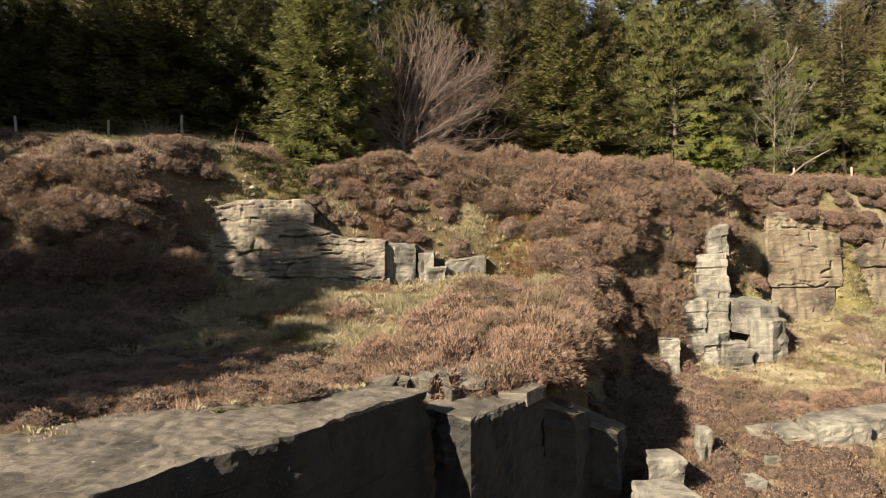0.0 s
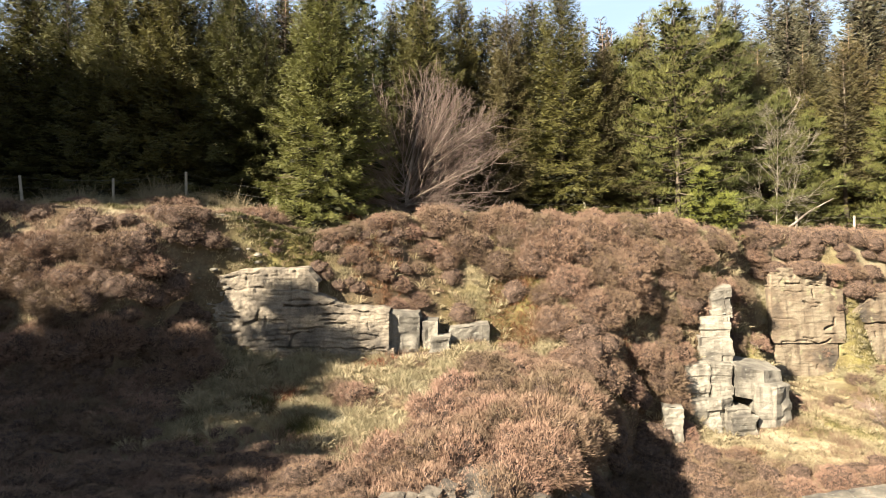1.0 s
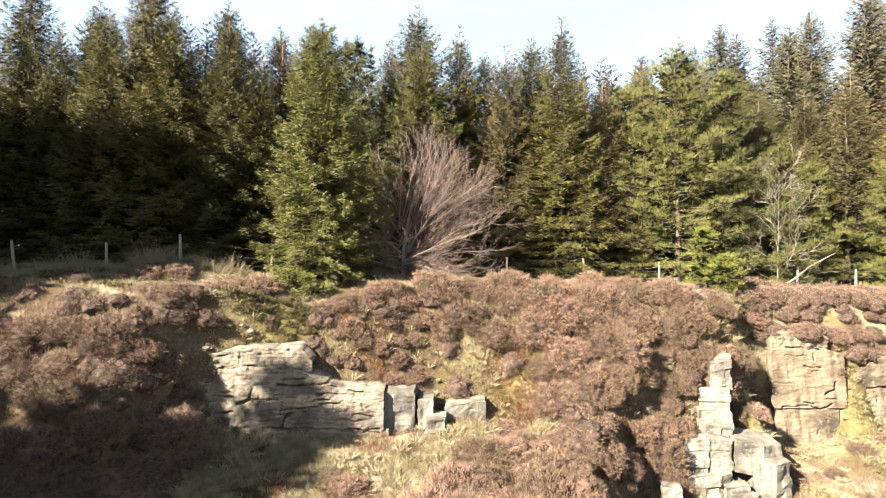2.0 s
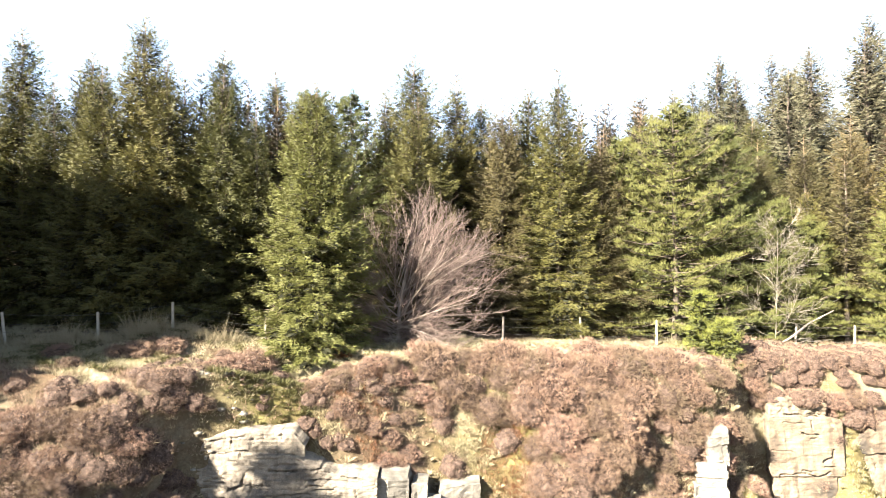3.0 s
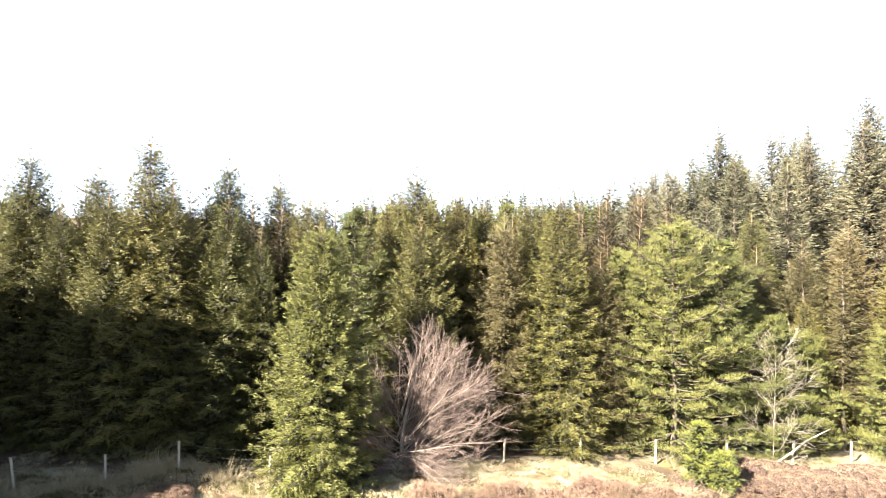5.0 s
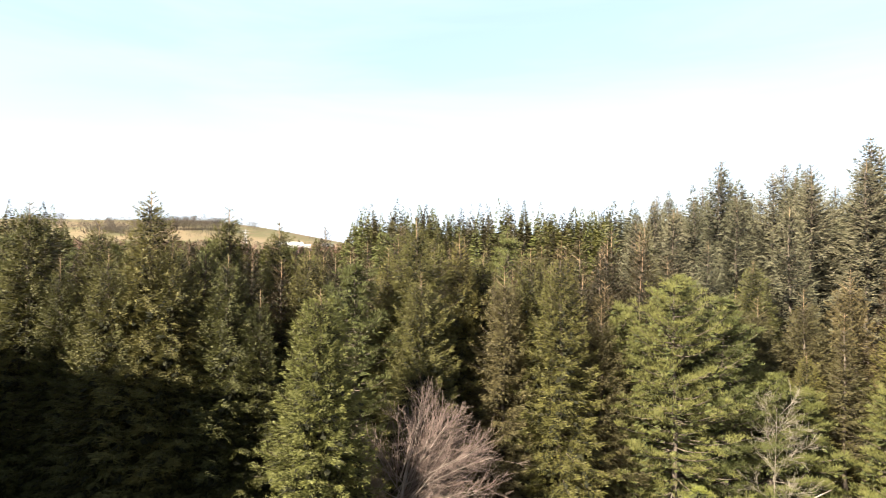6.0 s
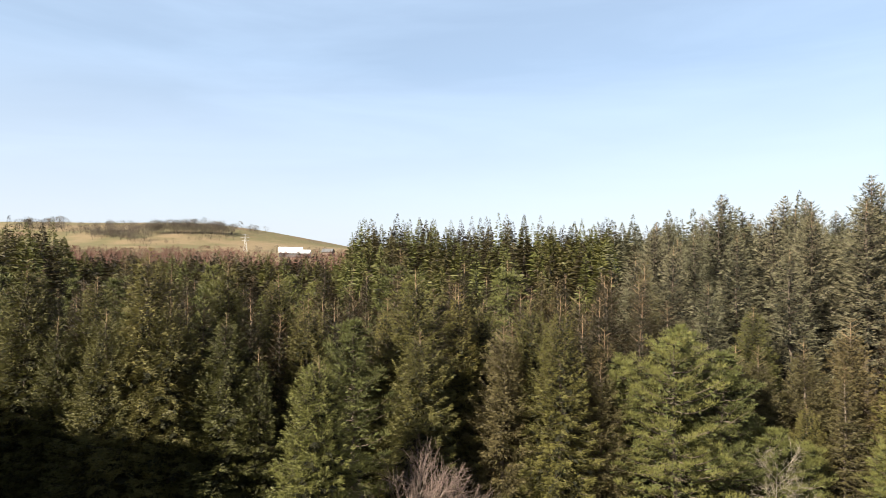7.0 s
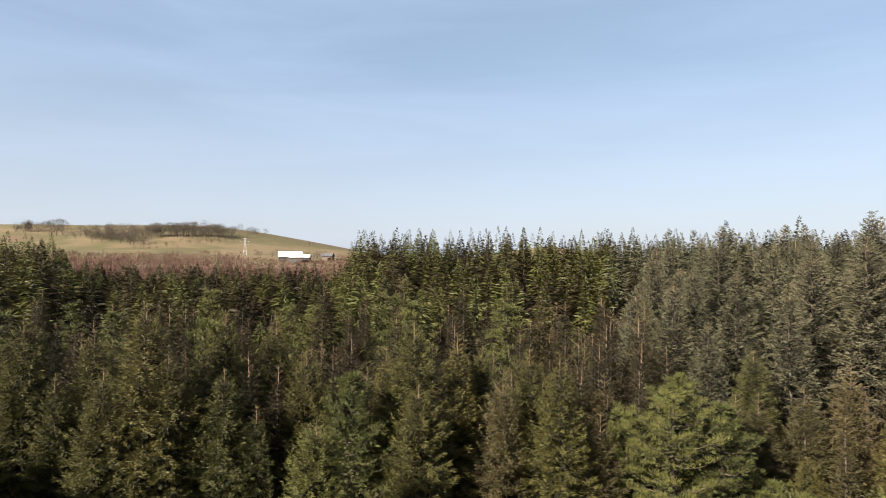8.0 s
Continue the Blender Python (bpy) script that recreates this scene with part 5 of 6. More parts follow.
# ---- heather ----
def heather_meshes(seed, n=8100):
    r = np.random.default_rng(seed)
    off = seed * 3.7

    def lumps(d):
        return np.array([0.84 + 0.26 * noise.fractal(Vector((q[0] * 1.5 + off, q[1] * 1.5, q[2] * 1.5)), 1.0, 2.0, 2) + 0.17 * noise.noise(Vector((q[0] * 4.2 + off, q[1] * 4.0, q[2] * 4.0))) for q in d])
    # sprigs stand in upright tufts, with dark gaps between
    nt = n // 9
    d = unit(r.normal(size=(nt, 3)))
    d[:, 2] = np.abs(d[:, 2]) - 0.12
    d = unit(d)
    rep = np.repeat(np.arange(nt), 9)
    tuft = d * 0.9 + np.array([0, 0, 0.5]) + r.normal(0, 0.30, (nt, 3))
    d = unit(d[rep] + r.normal(0, 0.045, (nt * 9, 3)))
    rad = (lumps(d) + np.repeat(r.uniform(-0.15, 0.11, nt), 9)) * r.uniform(0.80, 0.98, nt * 9)
    p = d * rad[:, None] * np.array([1, 1, 0.82])
    way = tuft[rep] + r.normal(0, 0.36, (nt * 9, 3))
    sv, sf = sprigs(p, way, r.uniform(0.05, 0.115, nt * 9), 0.018 * r.uniform(0.7, 1.3, nt * 9), r, d + np.array([0, 0, 0.3]), 0.6)
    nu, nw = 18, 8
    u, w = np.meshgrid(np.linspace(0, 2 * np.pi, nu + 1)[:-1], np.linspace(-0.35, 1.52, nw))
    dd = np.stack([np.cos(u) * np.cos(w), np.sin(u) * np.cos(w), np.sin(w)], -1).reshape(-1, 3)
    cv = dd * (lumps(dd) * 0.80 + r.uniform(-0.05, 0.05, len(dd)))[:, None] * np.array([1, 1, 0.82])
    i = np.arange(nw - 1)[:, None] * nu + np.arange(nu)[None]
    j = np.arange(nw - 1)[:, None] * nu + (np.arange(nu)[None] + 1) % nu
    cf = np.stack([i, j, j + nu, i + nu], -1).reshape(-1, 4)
    return (sv, sf), (cv, cf)


HEATHER, RAW, COVER = [], [], []
for n in range(6):
    (sv, sf), (cv, cf) = heather_meshes(300 + n)
    RAW.append(((sv, sf), (cv, cf)))
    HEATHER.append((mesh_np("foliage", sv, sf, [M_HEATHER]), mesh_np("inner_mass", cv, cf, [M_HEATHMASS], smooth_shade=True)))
hr = np.random.default_rng(77)
bushes = []


def slope_at(x, y):
    e = 0.3
    return (z_at(x + e, y) - z_at(x - e, y)) / (2 * e), (z_at(x, y + e) - z_at(x, y - e)) / (2 * e)


def heather(x, y, size, tall_by=1.0, kind=None, sink=0.02, cover=False, on=None):
    kind = int(hr.integers(0, 6)) if kind is None else kind
    if 7.9 < x < 11.6 and 19.3 < y < 21.4 or 0.2 < x < 5.4 and y > 22.5 or ((x + 5.7) / 1.5) ** 2 + ((y - 19.9) / 0.75) ** 2 < 1 and size > 0.25:
        return
    sx, sy = slope_at(x, y)
    g = math.hypot(sx, sy)
    lean = min(0.6, 0.45 * g) / max(g, 1e-6)
    m = pose(x, y, (z_at(x, y) if on is None else on) - sink * size, math.degrees(sy * lean), math.degrees(-sx * lean), 0) @ pose(0, 0, 0, 0, 0, hr.uniform(0, 360))
    bushes.append((x, y, size))
    if cover:
        if hr.uniform() < (0.65 if -1.5 < x < 4.8 and 11.5 < y < 18.2 else 0.55 if x < -7.3 and 13.6 < y < 18.5 else 0.45 if 0 < x < 9.5 and 20 < y < 23.2 else 0.0):
            return
        m4 = np.array(m @ Matrix.Diagonal((1.14 * size, 1.14 * size, 0.95 * size * tall_by, 1.0)))
        COVER.append((m4, kind))
        return
    e = thing("heather_bush", "brown winter heather bush", "heather", m, "heather bushes")
    e.scale = (1.12 * size, 1.12 * size, 0.98 * size * tall_by)
    part("foliage", HEATHER[kind][0], e)
    part("inner_mass", HEATHER[kind][1], e, "dense twiggy inside")


def fill(n, x0, x1, y0, y1, lo, hi, keep=lambda x, y: True, gap=0.75, tall_by=1.0, cover=False):
    made = tries = 0
    while made < n and tries < n * 25:
        tries += 1
        x, y, s = hr.uniform(x0, x1), hr.uniform(y0, y1), hr.uniform(lo, hi)
        if not keep(x, y) or any((x - a) ** 2 + (y - b) ** 2 < (gap * (s + c) * 0.5 * 1.6) ** 2 for a, b, c in bushes):
            continue
        heather(x, y, s, tall_by * hr.uniform(0.85, 1.15), cover=cover)
        made += 1


# centre slope under the brow
fill(58, -0.6, 9.4, 20.0, 22.5, 0.45, 1.0, lambda x, y: y > 21.0 or x > 3.2, 0.42, 1.1)
fill(16, 5.6, 11.2, 21.8, 23.6, 0.55, 0.9, gap=0.42)
fill(14, 1.8, 5.8, 17.4, 20.4, 0.5, 0.85, lambda x, y: y < 20.4, 0.48)
# lobe of the bench over the pit
for q in np.linspace(12.9, 17.6, 9):
    heather(float(np.interp(q, *EDGE)) + 0.15, q, 0.75 + 0.15 * math.sin(q * 3), 1.1)
fill(40, -1.8, 4.6, 11.5, 17.8, 0.5, 0.95, lambda x, y: x < np.interp(y, EDGE[0], EDGE[1]) + (0.1 if y < 13 else 0.8) and x > np.interp(y, (11.5, 14, 18), (-2.0, -1.0, 1.0)), 0.42, 1.1)
# bank on the sunny side
fill(60, -13.8, -6.9, 13.9, 17.5, 0.5, 0.85, lambda x, y: x < -7.5 or y < 17.9 - 0.6 * (x + 7.5) and y > 15.5 + 1.8 * (x + 7.9), 0.36)
fill(70, -11, -1.6, 9.0, 13.9, 0.32, 0.6, lambda x, y: y > 9.3 + 0.6 * (x + 2.6) and y < 13.9 - 0.6 * max(0, x + 4), 0.42, 0.85, True)
fill(70, -13, -1.6, 9.0, 14.5, 0.22, 0.4, lambda x, y: y > 9.1 + 0.6 * (x + 2.6) and y < 14.5 - 0.7 * max(0, x + 5), 0.34, 0.9, True)
fill(90, -13.8, -7.3, 13.6, 18.0, 0.3, 0.55, lambda x, y: y < 17.9, 0.3, 1.0, True)
for x, y, s in ((-7.9, 17.9, 0.55), (-8.0, 17.1, 0.6), (-8.25, 16.3, 0.55), (-7.6, 18.35, 0.42), (-8.5, 15.6, 0.6), (-8.6, 17.5, 0.6), (-7.55, 17.6, 0.45), (-7.85, 16.6, 0.4)):
    heather(x, y, s)
for n in range(8):
    heather(11.9 + 0.55 * n, 24.25 + 0.15 * math.sin(n * 2.2), 0.48 + 0.1 * math.sin(n * 1.7))
for n in range(12):
    q = 13.0 + 0.45 * n
    heather(float(np.interp(q, *EDGE)) + 0.75 + 0.25 * math.sin(n * 2.6), q, 0.55 + 0.12 * math.sin(n * 1.9))
fill(26, -8.7, -7.0, 14.6, 18.6, 0.28, 0.5, gap=0.34, cover=True)
fill(30, 3.2, 6.2, 12.6, 18.0, 0.35, 0.7, gap=0.36, cover=True)
fill(30, -9.0, -1.0, 18.9, 20.8, 0.18, 0.34, lambda x, y: y > np.interp(x, *FOOT) + 0.9, 0.5, 1.0, True)
for q in np.arange(12.4, 18.8, 0.5):
    soft = float(np.interp(q, (0, 12, 15, 24), (0.25, 0.25, 0.6, 1.4)))
    for g in (0.0, 0.22, 0.45, 0.7):
        heather(float(np.interp(q, *EDGE)) - soft * g + hr.uniform(-0.08, 0.08), q + hr.uniform(-0.2, 0.2), hr.uniform(0.36, 0.58), cover=True)
for _ in range(64):
    heather(hr.uniform(3.6, 7.6), hr.uniform(16.4, 20.0), hr.uniform(0.40, 0.72), cover=True)
for q in np.arange(15.2, 18.8, 0.4):
    for g in (-0.45, -0.15, 0.15, 0.45, 0.8, 1.2):
        heather(float(np.interp(q, (15.1, 18.5), (-9.0, -7.7))) - g, q, hr.uniform(0.34, 0.58), cover=True)
for _ in range(60):
    x = hr.uniform(0.2, 9.0)
    heather(x, float(np.interp(x, *BROW)) + hr.uniform(-2.2, 0.5), hr.uniform(0.45, 0.75), cover=True)
for _ in range(60):
    x = hr.uniform(9.6, 23.0)
    heather(x, float(np.interp(x, *BROW)) + hr.uniform(-0.2, 2.0), hr.uniform(0.40, 0.62), cover=True)
for _ in range(34):
    heather(hr.uniform(-5.6, -1.4), hr.uniform(19.4, 21.0), hr.uniform(0.22, 0.42), cover=True)
for _ in range(40):
    heather(hr.uniform(11.2, 17.5), hr.uniform(24.2, 25.6), hr.uniform(0.35, 0.6), cover=True)
for _ in range(44):
    heather(hr.uniform(5.6, 13.6), hr.uniform(16.2, 18.0), hr.uniform(0.34, 0.62), cover=True)
for _ in range(55):
    x = hr.uniform(-9.0, -1.6)
    heather(x, 9.6 + 0.6 * (x + 2.6) + hr.uniform(0.2, 3.2), hr.uniform(0.22, 0.42), cover=True)
for _ in range(75):
    heather(hr.uniform(-13.6, -7.5), hr.uniform(13.8, 18.3), hr.uniform(0.26, 0.55), cover=True)
for _ in range(30):
    q = hr.uniform(12.9, 18.6)
    heather(float(np.interp(q, *EDGE)) + hr.uniform(0.3, 2.1), q, hr.uniform(0.35, 0.62), cover=True)
for x, y, s in ((11.5, 24.2, 0.5), (12.2, 24.3, 0.55), (11.9, 23.6, 0.32), (12.0, 21.4, 0.5), (15.6, 24.3, 0.5), (16.3, 24.4, 0.55)):
    heather(x, y, s)
for x, y, s in ((7.2, 20.5, 0.95), (6.5, 20.4, 0.75), (7.9, 21.0, 0.6), (7.6, 19.3, 0.4), (6.9, 19.0, 0.5), (8.0, 18.9, 0.45), (8.0, 19.6, 0.55), (8.05, 20.2, 0.6), (7.6, 19.9, 0.55), (8.0, 20.7, 0.5), (7.75, 21.4, 0.6), (8.08, 21.3, 0.5), (8.5, 21.9, 0.55), (8.15, 22.0, 0.6), (7.4, 20.9, 0.55), (8.08, 20.2, 0.45)):
    heather(x, y, s)
for _ in range(28):
    heather(hr.uniform(-8.5, -7.2), hr.uniform(17.8, 18.7), hr.uniform(0.28, 0.5), cover=True)
for _ in range(16):
    heather(hr.uniform(6.2, 8.1), hr.uniform(17.8, 20.2), hr.uniform(0.32, 0.6), cover=True)
# heather on the flat tops of the two walls
for _ in range(34):
    heather(hr.uniform(12.7, 15.2), hr.uniform(23.85, 24.9), hr.uniform(0.30, 0.5), cover=True, on=1.78)
for _ in range(34):
    heather(hr.uniform(15.8, 22.6), hr.uniform(23.95, 24.9), hr.uniform(0.35, 0.55), cover=True, on=0.88)
# brow patches
for x, y, s in ((-6.6, 20.6, 0.75), (-7.2, 20.2, 0.5), (-5.6, 20.5, 0.6), (-10.0, 20.9, 0.6), (-11.2, 19.0, 0.45), (-3.2, 20.6, 0.55), (-2.4, 20.9, 0.5), (-2.5, 16.2, 0.62), (-2.9, 16.5, 0.5), (5.0, 24.7, 0.6), (4.2, 24.9, 0.45)):
    heather(x, y, s)
for x, y, s in ((-10.6, 20.6, 0.5), (-9.2, 21.3, 0.62), (-9.8, 21.5, 0.4), (-12.4, 20.3, 0.5), (-7.4, 21.6, 0.4), (-6.2, 21.2, 0.8), (-5.4, 19.9, 0.5), (-4.6, 20.0, 0.42), (-3.9, 20.3, 0.5), (-7.0, 18.9, 0.35)):
    heather(x, y, s)
fill(16, -3.9, -0.8, 19.6, 21.4, 0.32, 0.55, gap=0.5)
fill(70, 11.3, 24, 24.0, 27.0, 0.5, 0.85, gap=0.36, cover=True)
fill(10, -9.2, -7.7, 17.3, 18.5, 0.35, 0.55, gap=0.4)
# tall bushes of the lobe that leans over the pit, and mounds on the quarry floor
for x, y, s in ((0.5, 13.3, 0.65), (1.2, 13.0, 0.75), (2.0, 13.4, 0.85), (2.6, 14.0, 0.95), (3.0, 14.8, 1.0), (3.3, 15.8, 0.95), (2.1, 14.6, 1.0), (1.4, 14.3, 0.85), (3.6, 16.6, 0.9), (2.7, 16.0, 1.0)):
    heather(x, y, s, 1.25)
for x, y, s in ((5.6, 15.0, 0.75), (6.2, 15.5, 0.7), (5.2, 14.2, 0.65), (7.4, 16.3, 0.65), (8.6, 16.9, 0.65), (9.8, 17.1, 0.65), (7.9, 16.0, 0.5), (11.0, 17.3, 0.6), (12.2, 17.0, 0.65), (6.8, 16.6, 0.5)):
    heather(x, y, s, 1.05)
for _ in range(70):
    heather(hr.uniform(11.8, 22.0), hr.uniform(24.3, 26.2), hr.uniform(0.38, 0.6), cover=True)
# between slope and pit
fill(12, 5.6, 9.0, 17.9, 20.2, 0.5, 0.85, gap=0.55)
fill(60, 4.4, 15, 12.6, 18.4, 0.3, 0.75, lambda x, y: x > np.interp(y, EDGE[0], EDGE[1]) + 0.9 and not (x > 9 and y > 16.8), 0.45, 1.0, True)
for x, y, s in ((-1.95, 8.15, 0.20), (-1.15, 9.05, 0.18), (-0.95, 9.45, 0.22), (-1.5, 9.3, 0.12), (0.0, 10.75, 0.2)):
    heather(x, y, s)
for x, y, s in ((11.4, 20.0, 0.6), (13.6, 21.5, 0.35), (11.2, 22.0, 0.5), (10.9, 21.0, 0.4), (15.2, 22.5, 0.5), (16.4, 23.0, 0.4)):
    heather(x, y, s)

chunks = []
for m4, kind in COVER:
    for which, ((vv, ff)) in enumerate(RAW[kind]):
        vv = vv @ m4[:3, :3].T + m4[:3, 3]
        if which == 0:
            every, wide = (3, 1.2) if m4[1, 3] < 13.6 else (7, 1.6) if m4[1, 3] < 18.5 else (10, 2.0)
            tri = vv.reshape(-1, 3, 3)[::every].copy()
            mid = 0.5 * (tri[:, 0] + tri[:, 1])
            tri[:, 0], tri[:, 1] = mid + wide * (tri[:, 0] - mid), mid + wide * (tri[:, 1] - mid)
            chunks.append((tri.reshape(-1, 3), np.arange(3 * len(tri)).reshape(-1, 3), 0))
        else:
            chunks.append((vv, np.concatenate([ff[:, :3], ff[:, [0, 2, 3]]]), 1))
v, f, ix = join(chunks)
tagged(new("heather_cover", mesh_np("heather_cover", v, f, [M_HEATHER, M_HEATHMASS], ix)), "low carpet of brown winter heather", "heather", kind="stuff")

# ---- grass ----
def grass(name, label, leaf, n, x0, x1, y0, y1, keep, seed, tall_by=0.22, per=9):
    r = np.random.default_rng(seed)
    x, y = r.uniform(x0, x1, n * 3), r.uniform(y0, y1, n * 3)
    ok = keep(x, y)
    x, y = x[ok][:n], y[ok][:n]
    b = np.repeat(np.c_[x, y, height(x, y) - 0.02], per, 0)
    b[:, :2] += r.normal(0, 0.06, (len(b), 2))
    way = np.c_[r.normal(0, 0.55, (len(b), 2)), np.full(len(b), 0.75)]
    big = np.clip(1.0 + 1.0 * wobble(x, y, 2.7, seed), 0.45, 2.0)
    v, f = sprigs(b, way, np.repeat(tall_by * big * r.uniform(0.6, 1.3, len(x)), per) * r.uniform(0.6, 1.2, len(b)), 0.016, r)
    return tagged(new(name, mesh_np(name, v, f, [leaf])), label, "grass", kind="stuff")


grass("bench_grass", "bleached winter grass on the quarry bench", M_GRASS, 13000, -7.6, 1.8, 13.2, 19.3, lambda x, y: wobble(x, y, 1.6, 1) > -0.35, 31, 0.14)
grass("bench_tussocks", "taller pale grass tussocks on the bench", M_GRASS, 1500, -7.0, 1.4, 14.2, 18.9, lambda x, y: wobble(x, y, 2.9, 8) > 0.5, 41, 0.22, 12)
grass("bench_litter", "dark dead stems on the bench", M_HEATHER, 4000, -8, 1.8, 12.5, 18.8, lambda x, y: wobble(x, y, 1.6, 1) < 0.1, 42, 0.12)
grass("brow_grass", "bleached winter grass on the brow by the fence", M_GRASS, 12000, -17, 12, 18.2, 26.4, lambda x, y: (y > np.interp(x, *BROW) - 0.3) & (wobble(x, y, 1.0, 2) > -0.4), 32, 0.13)
grass("pit_grass", "pale grass on the quarry floor", M_GRASS, 13000, 5, 18, 15, 24.3, lambda x, y: wobble(x, y, 1.1, 3) + 0.5 * wobble(x, y, 3.3, 6) > -0.2, 33, 0.11)
grass("moss_patches", "yellow-green mossy grass patches", M_MOSS, 8000, -14, 18, 13, 26, lambda x, y: wobble(x, y, 0.8, 7) > 0.35, 34, 0.12, 12)
grass("bench_green", "fresh green grass patches on the bench", M_MOSS, 2600, -7.5, 1.5, 13.4, 18.9, lambda x, y: ((x + 5.9) ** 2 + (y - 17.9) ** 2 < 0.8) | ((x + 3.3) ** 2 + (y - 14.4) ** 2 < 0.6) | ((x - 0.6) ** 2 + (y - 18.3) ** 2 < 0.25) | (wobble(x, y, 2.1, 13) > 0.62), 46, 0.13, 14)
grass("ledge_heath_litter", "dark heather stems and litter behind the ledge", M_HEATHER, 5200, -13, 1.0, 8.4, 14.4, lambda x, y: y > 10.5 + 0.72 * (x + 1.2), 71, 0.15, 10)
grass("bench_bracken", "rust-brown dead stems scattered on the bench", M_BRACKEN, 900, -6.5, 1.5, 14.0, 18.8, lambda x, y: ((x + 2.3) ** 2 + (y - 18.2) ** 2 < 0.3) | ((x + 4.6) ** 2 + (y - 16.4) ** 2 < 0.4) | (wobble(x, y, 2.6, 15) > 0.75), 47, 0.15, 12)
grass("brow_rushes", "pale dead rushes and tall grass along the fence", M_GRASS, 700, -18, -5.5, 20.6, 23.0, lambda x, y: (np.abs(y - np.interp(x, *LINE) + 0.3) < 0.45 + 0.3 * wobble(x, y, 1.3, 5)), 44, 0.55, 12)
grass("pale_tussocks", "bleached tussocks on the brow", M_GRASS, 1600, -12, 8, 19.0, 26.0, lambda x, y: (y > np.interp(x, *BROW) - 0.2) & (wobble(x, y, 2.4, 11) > 0.45), 45, 0.30, 14)
grass("right_brow_grass", "tufts of dry grass among heather", M_GRASS, 1500, 10, 24, 23, 28, lambda x, y: y > np.interp(x, *BROW) - 0.5, 35, 0.3)

def tussocks(name, label, leaf, n, x0, x1, y0, y1, keep, seed, tall_by=0.34, per=34):
    """Clumps of arching dead grass, each drooping outward from its own crown."""
    r = np.random.default_rng(seed)
    x, y = r.uniform(x0, x1, n * 6), r.uniform(y0, y1, n * 6)
    ok = keep(x, y)
    x, y = x[ok][:n], y[ok][:n]
    m = len(x)
    rep = np.repeat(np.arange(m), per)
    size = tall_by * r.uniform(0.6, 1.35, m)
    a = r.uniform(0, 6.283, m * per)
    out = np.c_[np.cos(a), np.sin(a)]
    b = np.c_[x, y, height(x, y) - 0.03][rep]
    b[:, :2] += out * (size[rep] * r.uniform(0, 0.28, m * per))[:, None]
    way = np.c_[out * r.uniform(0.15, 0.9, (m * per, 1)), np.full(m * per, 0.8)]
    v, f = blades(b, way, size[rep] * r.uniform(0.6, 1.25, m * per), 0.022, r, 0.30)
    return tagged(new(name, mesh_np(name, v, f, [leaf])), label, "grass", kind="stuff")


tussocks("bench_tufts", "arching straw-coloured grass tufts on the bench", M_GRASS, 420, -7.6, 1.6, 13.6, 19.0, lambda x, y: wobble(x, y, 1.9, 3) > -0.1, 61, 0.30)
tussocks("bank_tufts", "pale hanging grass tufts below the heather bank", M_GRASS, 150, -8.6, -5.0, 15.5, 18.6, lambda x, y: y > 15.2 + 0.5 * np.abs(x + 7.0), 62, 0.42)
tussocks("brow_tufts", "straw-coloured grass tufts on the brow", M_GRASS, 480, -17, 9.5, 19.4, 25.6, lambda x, y: (y > np.interp(x, *BROW) + 0.1) & (wobble(x, y, 1.5, 6) > 0.0), 63, 0.22)
tussocks("slope_tufts", "bleached grass tufts hanging on the quarry slope", M_GRASS, 620, -3.0, 9, 19.0, 22.6, lambda x, y: wobble(x, y, 1.7, 4) > -0.5, 64, 0.34)
tussocks("pit_tufts", "pale grass tufts on the quarry floor", M_GRASS, 420, 5.5, 17.5, 15.5, 24.0, lambda x, y: (x > np.interp(y, *EDGE) + 0.6) & (wobble(x, y, 1.1, 3) > -0.3), 65, 0.26)
tussocks("boulder_grass", "bleached grass draped over the bank beside the pillar", M_GRASS, 130, 10.1, 12.0, 20.9, 23.2, lambda x, y: x > 10.0, 66, 0.40)
tussocks("moss_mound_grass", "yellow-green mossy grass over the rock face", M_MOSS, 420, -7.4, -3.4, 18.9, 21.0, lambda x, y: ((x + 5.6) / 1.7) ** 2 + ((y - 19.9) / 0.95) ** 2 < 1, 67, 0.26)
tussocks("ledge_tufts", "pale grass tufts along the back of the ledge slab", M_GRASS, 130, -7.5, -1.4, 6.2, 10.6, lambda x, y: np.abs(y - 10.55 - 0.72 * (x + 1.2)) < 0.16 + 0.10 * wobble(x, y, 2.0, 3), 69, 0.17)
tussocks("ledge_moss", "yellow-green moss tufts at the back of the ledge slab", M_MOSS, 160, -7.5, -1.0, 6.2, 10.6, lambda x, y: np.abs(y - 10.35 - 0.72 * (x + 1.2)) < 0.12 + 0.12 * wobble(x, y, 1.6, 9), 70, 0.08)
tussocks("wall_side_grass", "bleached grass on the bank between the two walls", M_GRASS, 160, 14.9, 16.9, 21.4, 24.4, lambda x, y: x > 14.8, 72, 0.30)
tussocks("wall_side_moss", "yellow-green mossy grass on the bank between the two walls", M_MOSS, 160, 14.9, 17.6, 19.4, 24.4, lambda x, y: wobble(x, y, 1.9, 5) > -0.2, 73, 0.16)
tussocks("left_brow_tufts", "dull green and grey tufts on the shaded brow", M_MOSS, 300, -19, -8, 18.6, 22.6, lambda x, y: wobble(x, y, 1.3, 12) > 0.0, 68, 0.24)


def on_slope(x, y):
    return (y > np.interp(x, *FOOT) - 0.2) & (y < np.interp(x, *BROW) + 0.6)


